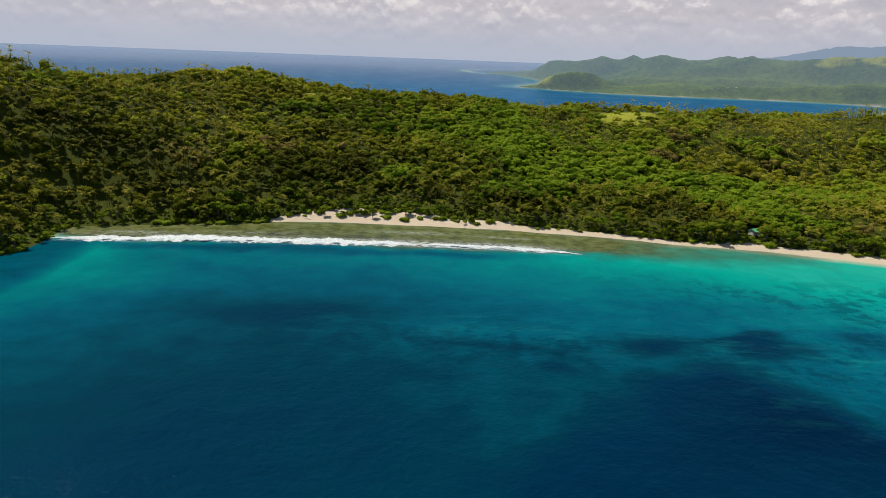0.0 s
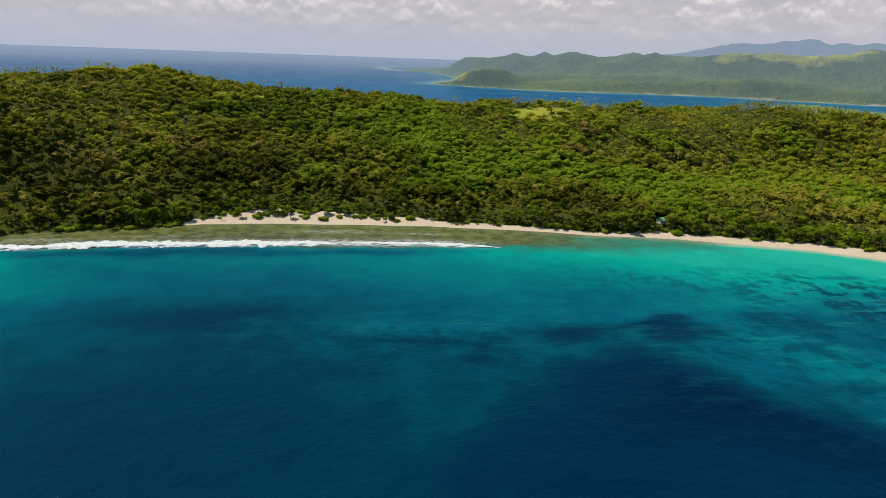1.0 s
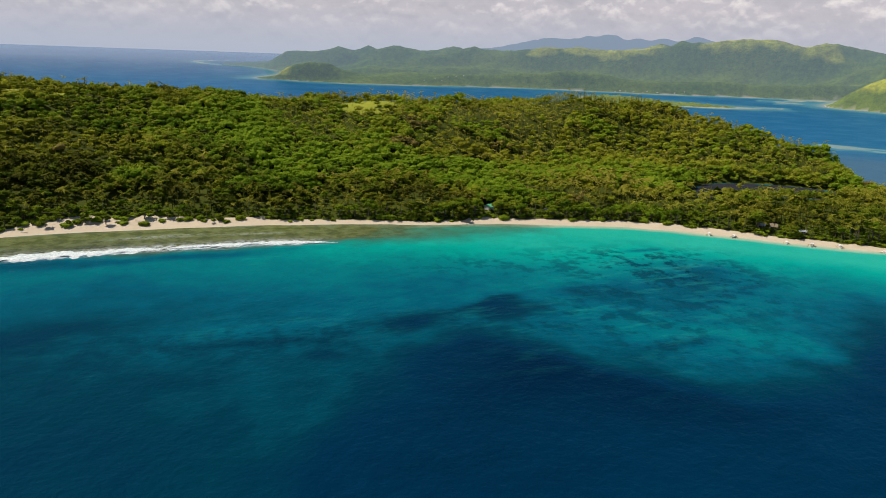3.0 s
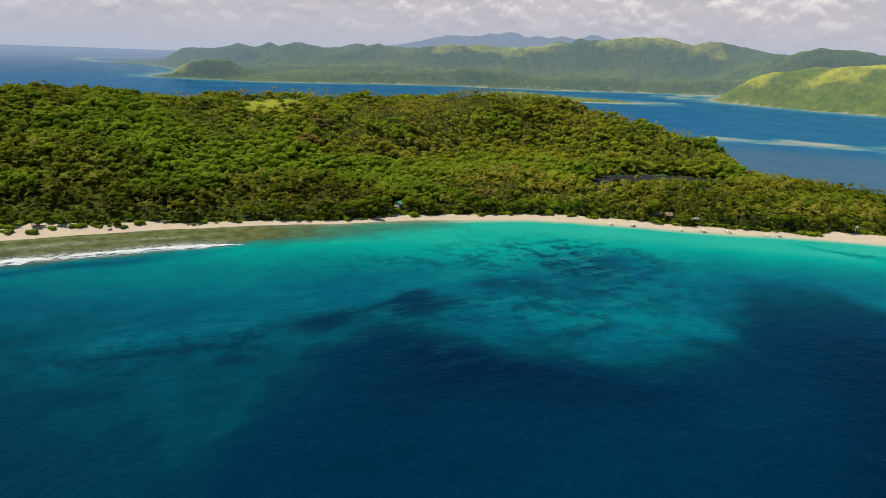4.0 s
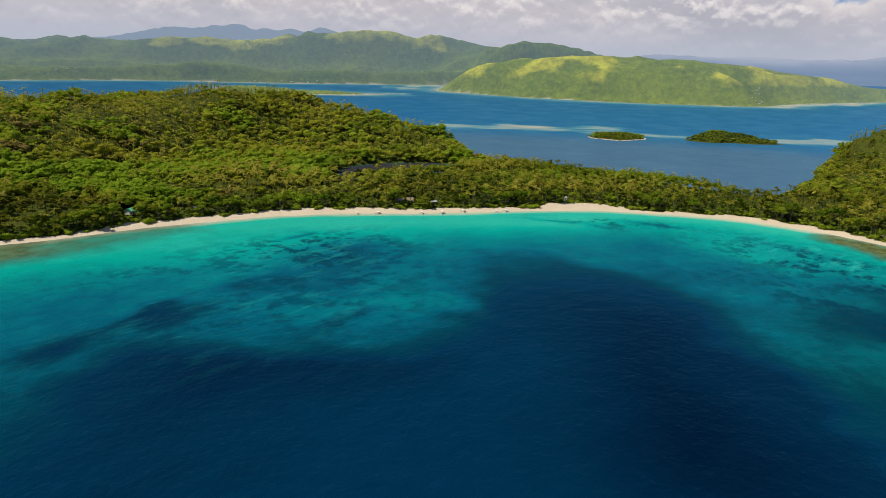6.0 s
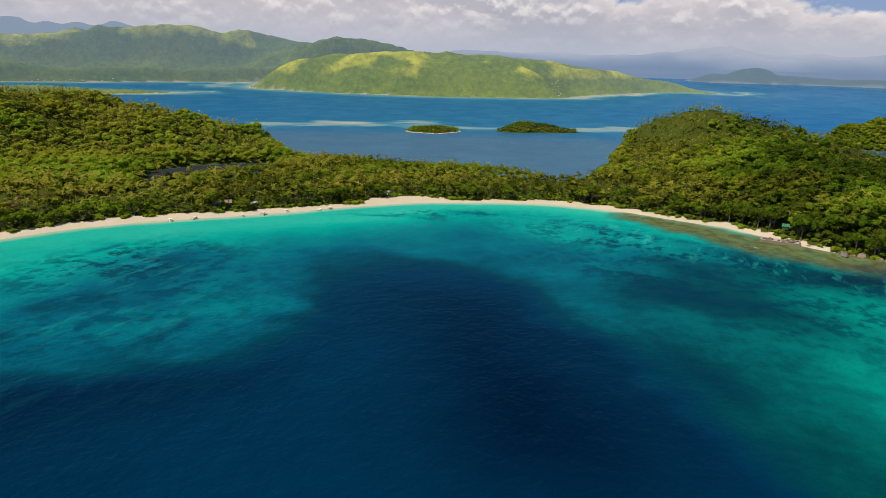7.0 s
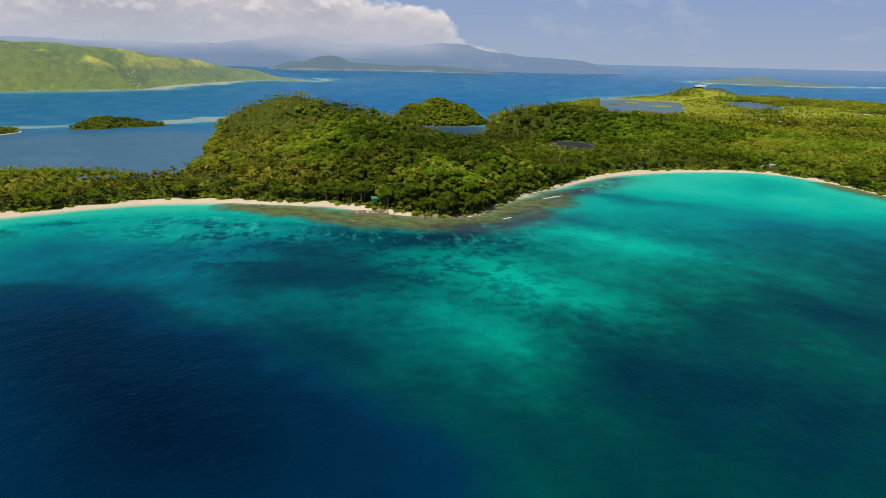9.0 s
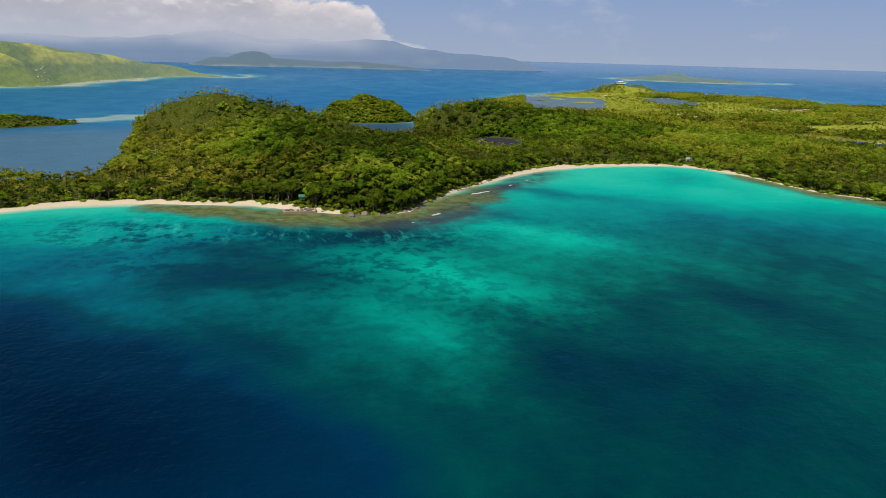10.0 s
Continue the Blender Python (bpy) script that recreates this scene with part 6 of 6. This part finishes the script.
for args in (("beach_house", 272, 562, 20, 9.5, 6.0, 3.6, GREEN_ROOF, PLASTER, "beach house with a bright green sheet roof", 1.8, 1.0),
             ("beach_hut", 304, 558, -15, 6.0, 4.5, 3.0, THATCH, PLANK, "wooden hut with a pale thatched roof among palms", 1.7, 0.6),
             ("beach_hut", 322, 541, 5, 7.5, 4.5, 2.8, GREY_ROOF, PLANK, "wooden hut with a grey sheet roof among palms", 1.3, 0.5),
             ("beach_hut", 484, 445, -35, 5.0, 4.0, 2.8, GREY_ROOF, PLANK, "small hut with a grey-green roof behind the beach", 1.3, 0.6),
             ("beach_hut", 493, 440, -40, 5.5, 5.0, 2.6, THATCH, PLANK, "open hut with a peaked thatched roof behind the beach", 2.2, 0.3),
             ("beach_hut", 506, 420, -45, 5.0, 3.5, 2.4, GREY_ROOF, PLANK, "low hut with a pale roof behind the beach", 1.0, 0.3),
             ("green_cottage", 649, -42, 80, 5.0, 4.4, 3.2, COTTAGE_GREEN, COTTAGE_GREEN, "green-painted cottage on stilts beside the cape", 1.7, 1.6),
             ("shore_cottage", 879, -612, 20, 8.0, 5.0, 3.0, GREY_ROOF, PLASTER, "cottage with a grey roof behind the second beach", 1.5, 0.6),
             ("shore_cottage", 872, -594, 35, 6.0, 4.5, 2.8, RUST_ROOF, PLANK, "cottage with a rusty roof behind the second beach", 1.4, 0.6)):
    name, x, y, *rest = args
    house(name, x, y, height_at(x, y), *rest)


def beach_kiosk(x, y):
    root = tagged(new("beach_kiosk"), "small white kiosk with a peaked grey roof on the sand", "kiosk")
    for n, (px, py, sx, sy) in enumerate(((0, -1.1, 2.4, 0.12), (0, 1.1, 2.4, 0.12), (-1.14, 0, 0.12, 2.07), (1.14, 0, 0.12, 2.07))):
        bm = bmesh.new()
        box(bm, px, py, 1.2, sx, sy, 2.4)
        solid("wall", bm, WHITE_PAINT, root)
    bm = bmesh.new()
    bmesh.ops.create_cone(bm, cap_ends=True, segments=4, radius1=2.3, radius2=0.08, depth=1.7, matrix=Matrix.Translation((0, 0, 4.05)) @ Matrix.Rotation(radians(45), 4, "Z"))
    solid("roof", bm, GREY_ROOF, root)
    for px in (-1.0, 1.0):
        for py in (-1.0, 1.0):
            bm = bmesh.new()
            box(bm, px, py, 2.8, 0.12, 0.12, 0.85)
            solid("post", bm, WHITE_PAINT, root)
    bm = bmesh.new()
    box(bm, 0, 0, 2.42, 2.7, 2.7, 0.08)
    solid("counter_top", bm, PLANK, root)
    bm = bmesh.new()
    box(bm, -1.21, 0.2, 0.95, 0.04, 0.8, 1.9)
    solid("door", bm, OPENING_PANEL, root)
    root.matrix_basis = Matrix.Translation((x, y, height_at(x, y) - 0.02)) @ Matrix.Rotation(radians(25), 4, "Z")


beach_kiosk(621, 337)


# ---- the stony cape
def boulder_mesh(seed):
    r = np.random.default_rng(seed)
    bm = bmesh.new()
    bmesh.ops.create_icosphere(bm, subdivisions=2, radius=1.0)
    o = Vector(r.uniform(-9, 9, 3))
    for v in bm.verts:
        k = 1 + 0.38 * noise.noise(v.co * 1.1 + o) + 0.16 * noise.noise(v.co * 2.7 + o)
        v.co = Vector((v.co.x * k * 1.25, v.co.y * k, max(v.co.z * k * 0.72, -0.42)))
    me = bpy.data.meshes.new("boulder")
    bm.to_mesh(me)
    bm.free()
    me.materials.append(STONE if seed % 3 else BROWN_STONE)
    return me


BOULDERS = [boulder_mesh(k) for k in range(9)]


def lay_boulders():
    r = np.random.default_rng(41)
    line = rounded([(613, -80), (605, -96), (603, -110), (611, -135), (636, -153), (676, -180), (724, -224), (764, -270)], False)
    seg = np.linalg.norm(np.diff(line, axis=0), axis=1)
    s = np.concatenate([[0], np.cumsum(seg)])
    for k in range(240):
        t = s[-1] * r.uniform() ** 1.25
        x, y = np.interp(t, s, line[:, 0]), np.interp(t, s, line[:, 1])
        off = r.normal(1.5, 3.2)
        size = float(np.clip(r.lognormal(0.0, 0.5), 0.45, 2.6)) * (1.0 if t < 0.6 * s[-1] else 0.7)
        x, y = x + off * 0.6 + r.normal(0, 1.5), y + off * 0.5 + r.normal(0, 1.5)
        ob = tagged(new("boulder", BOULDERS[int(r.integers(0, 9))]), "rounded brown boulder at the foot of the cape", "rock", "boulders round the cape")
        ob.matrix_basis = Matrix.Translation((x, y, max(height_at(x, y), -0.1) + 0.1 * size)) @ Matrix.Rotation(r.uniform(0, 6.28), 4, "Z") @ Matrix.Diagonal((size, size, size * r.uniform(0.7, 1.1), 1))
    for x, y, size in ((603, -84, 3.6), (616, -116, 3.0), (634, -138, 4.6), (611, -104, 2.4), (641, -146, 3.0), (622, -60, 1.6)):
        ob = tagged(new("boulder", BOULDERS[int(size * 2) % 9]), "large brown boulder standing at the water's edge", "rock", "boulders round the cape")
        ob.matrix_basis = Matrix.Translation((x, y, 0.6)) @ Matrix.Rotation(size, 4, "Z") @ Matrix.Diagonal((size, size * 0.85, size * 0.8, 1))


lay_boulders()


def sea_wall():
    """A low stone terrace at the water's edge, stones laid in courses, with rubble on top."""
    root = tagged(new("sea_wall"), "low stone terrace wall at the water's edge", "wall")
    a, b = Vector((620, -23, 0)), Vector((619, -53, 0))
    along = (b - a).normalized()
    turn = math.degrees(math.atan2(along.y, along.x))
    out = Vector((along.y, -along.x, 0))
    if out.x > 0:
        out = -out
    r = np.random.default_rng(43)
    block = bmesh.new()
    box(block, 0, 0, 0, 1, 1, 1, 0, 0.07)
    me = bpy.data.meshes.new("stone")
    block.to_mesh(me)
    block.free()
    me.materials.append(BROWN_STONE)
    for p0, p1 in ((a, b), (a - out * 1.0, a - out * 12), (b - out * 1.0, b - out * 12)):
        way = (p1 - p0).normalized()
        heading = math.degrees(math.atan2(way.y, way.x))
        for course in range(3):
            t = 0.6 * (course % 2)
            while t < (p1 - p0).length:
                w = r.uniform(1.1, 2.0)
                p = p0 + way * (t + w / 2) + Vector((-way.y, way.x, 0)) * r.uniform(-0.08, 0.08)
                ob = new("stone", me)
                ob.parent = root
                ob.matrix_basis = Matrix.Translation((p.x, p.y, 0.2 + 0.72 * course)) @ Matrix.Rotation(radians(heading + r.uniform(-2, 2)), 4, "Z") @ Matrix.Diagonal((w - 0.06, 0.9, 0.7, 1))
                t += w
    bm = bmesh.new()
    mid = (a + b) / 2 - out * 6.2
    box(bm, mid.x, mid.y, 0.7, (b - a).length - 0.9, 11.4, 1.9, turn, 0.1)
    solid("fill", bm, PALE_STONE, root, "sandy rubble fill")
    for k in range(24):
        p = a + along * r.uniform(2, 28) - out * r.uniform(2, 10)
        ob = tagged(new("boulder", BOULDERS[int(r.integers(0, 9))]), "loose stone lying on the terrace", "rock", "rubble on the terrace")
        z = r.uniform(0.5, 1.7)
        ob.matrix_basis = Matrix.Translation((p.x, p.y, 1.65 + 0.35 * z)) @ Matrix.Rotation(r.uniform(0, 6.28), 4, "Z") @ Matrix.Diagonal((z, z, z * 0.9, 1))


sea_wall()


def drift_logs():
    r = np.random.default_rng(47)
    for k, (x, y) in enumerate([(662, 268), (668, 262), (676, 250), (690, 62), (684, 40), (680, 30), (20, 588), (-60, 600), (270, 540), (330, 520), (560, 352), (640, 300), (838, -380), (800, -622), (760, -632), (-110, 578)]):
        bm = bmesh.new()
        n = r.uniform(3, 8)
        pts = [(-n / 2, 0, 0.2), (0, r.uniform(-0.4, 0.4), 0.28), (n / 2, r.uniform(-0.6, 0.6), 0.22)]
        bar(bm, pts[0], pts[1], 0.24), bar(bm, pts[1], pts[2], 0.2)
        bar(bm, pts[1], (0.6, 1.0, 0.6), 0.09)
        ob = tagged(solid("drift_log", bm, DRIFTWOOD), "bleached drift log lying on the sand", "log", "drift logs on the beach")
        ob.matrix_basis = Matrix.Translation((x, y, max(height_at(x, y), 0) + 0.02)) @ Matrix.Rotation(r.uniform(0, 3.1), 4, "Z")


drift_logs()


# ---- far buildings
def hilltop_building():
    root = tagged(new("hilltop_building"), "long white building on a small hill by the lagoon", "building")
    x, y = 2950, -1600
    d, z = main_fields(np.array([float(x)]), np.array([float(y)]))
    p = squeeze(np.array([[x, y, float(z[0])]]))[0]
    bm = bmesh.new()
    box(bm, 0, 0, 3.5, 62, 16, 9)
    solid("wall", bm, WHITE_PAINT, root)
    bm = bmesh.new()
    box(bm, 0, 0, 9.0, 76, 24, 2.0, 0, 0.6)
    solid("roof", bm, WHITE_PAINT, root, "broad flat white roof")
    bm = bmesh.new()
    box(bm, 4, 0, 11.5, 28, 14, 3.0, 0, 0.6)
    solid("upper_storey", bm, WHITE_PAINT, root)
    for k in range(9):
        bm = bmesh.new()
        box(bm, -27 + 6.7 * k, 8.05, 4.5, 3.2, 0.3, 3.2)
        solid("window", bm, OPENING_PANEL, root)
        bm = bmesh.new()
        box(bm, -27 + 6.7 * k, -8.05, 4.5, 3.2, 0.3, 3.2)
        solid("window", bm, OPENING_PANEL, root)
    root.matrix_basis = Matrix.Translation(p) @ Matrix.Rotation(radians(64), 4, "Z") @ Matrix.Scale(0.6, 4)


hilltop_building()


def far_house():
    root = tagged(new("village_house"), "small pale house with a sheet roof on the far shore", "house", "village across the strait")
    bm = bmesh.new()
    box(bm, 0, 0, 2.5, 14, 9, 5)
    solid("wall", bm, PLASTER, root)
    bm = bmesh.new()
    v = [bm.verts.new(p) for p in ((-8, -6, 4.6), (8, -6, 4.6), (8, 6, 4.6), (-8, 6, 4.6), (-8, 0, 8), (8, 0, 8))]
    for f in ((0, 1, 5, 4), (2, 3, 4, 5), (0, 4, 3), (1, 2, 5), (0, 3, 2, 1)):
        bm.faces.new([v[k] for k in f])
    bmesh.ops.recalc_face_normals(bm, faces=bm.faces)
    solid("roof", bm, GREY_ROOF, root, "grey sheet roof")
    return root


def place_village():
    r = np.random.default_rng(53)
    first = None
    fields = {"far": FAR_FIELDS, "green": GREEN_FIELDS}
    spots = [("far", 2040 + 32 * k, 2990 - 16 * k) for k in range(12)] + [("far", 1230 + 45 * k, 3400 + 10 * k) for k in range(6)] + [("green", 2900 + 26 * k, 790 + 16 * (k % 3)) for k in range(6)] + [("green", 3060 + 34 * k, 850 + 14 * (k % 2)) for k in range(6)]
    for which, x, y in spots:
        x, y = x + r.normal(0, 10), y + r.normal(0, 12)
        d, z = fields[which](np.array([x]), np.array([y]))
        if d[0] < 6:
            continue
        p = squeeze(np.array([[x, y, float(z[0])]]))[0]
        m = Matrix.Translation(p) @ Matrix.Rotation(r.uniform(0, 3.1), 4, "Z")
        if first is None:
            first = far_house()
            first.matrix_basis = m
            ob = first
        else:
            ob = copy_thing(first, m)
        k = r.uniform(0.3, 0.5) * math.hypot(p[0], p[1]) / math.hypot(x, y)
        ob.scale = (k, k, k)


place_village()
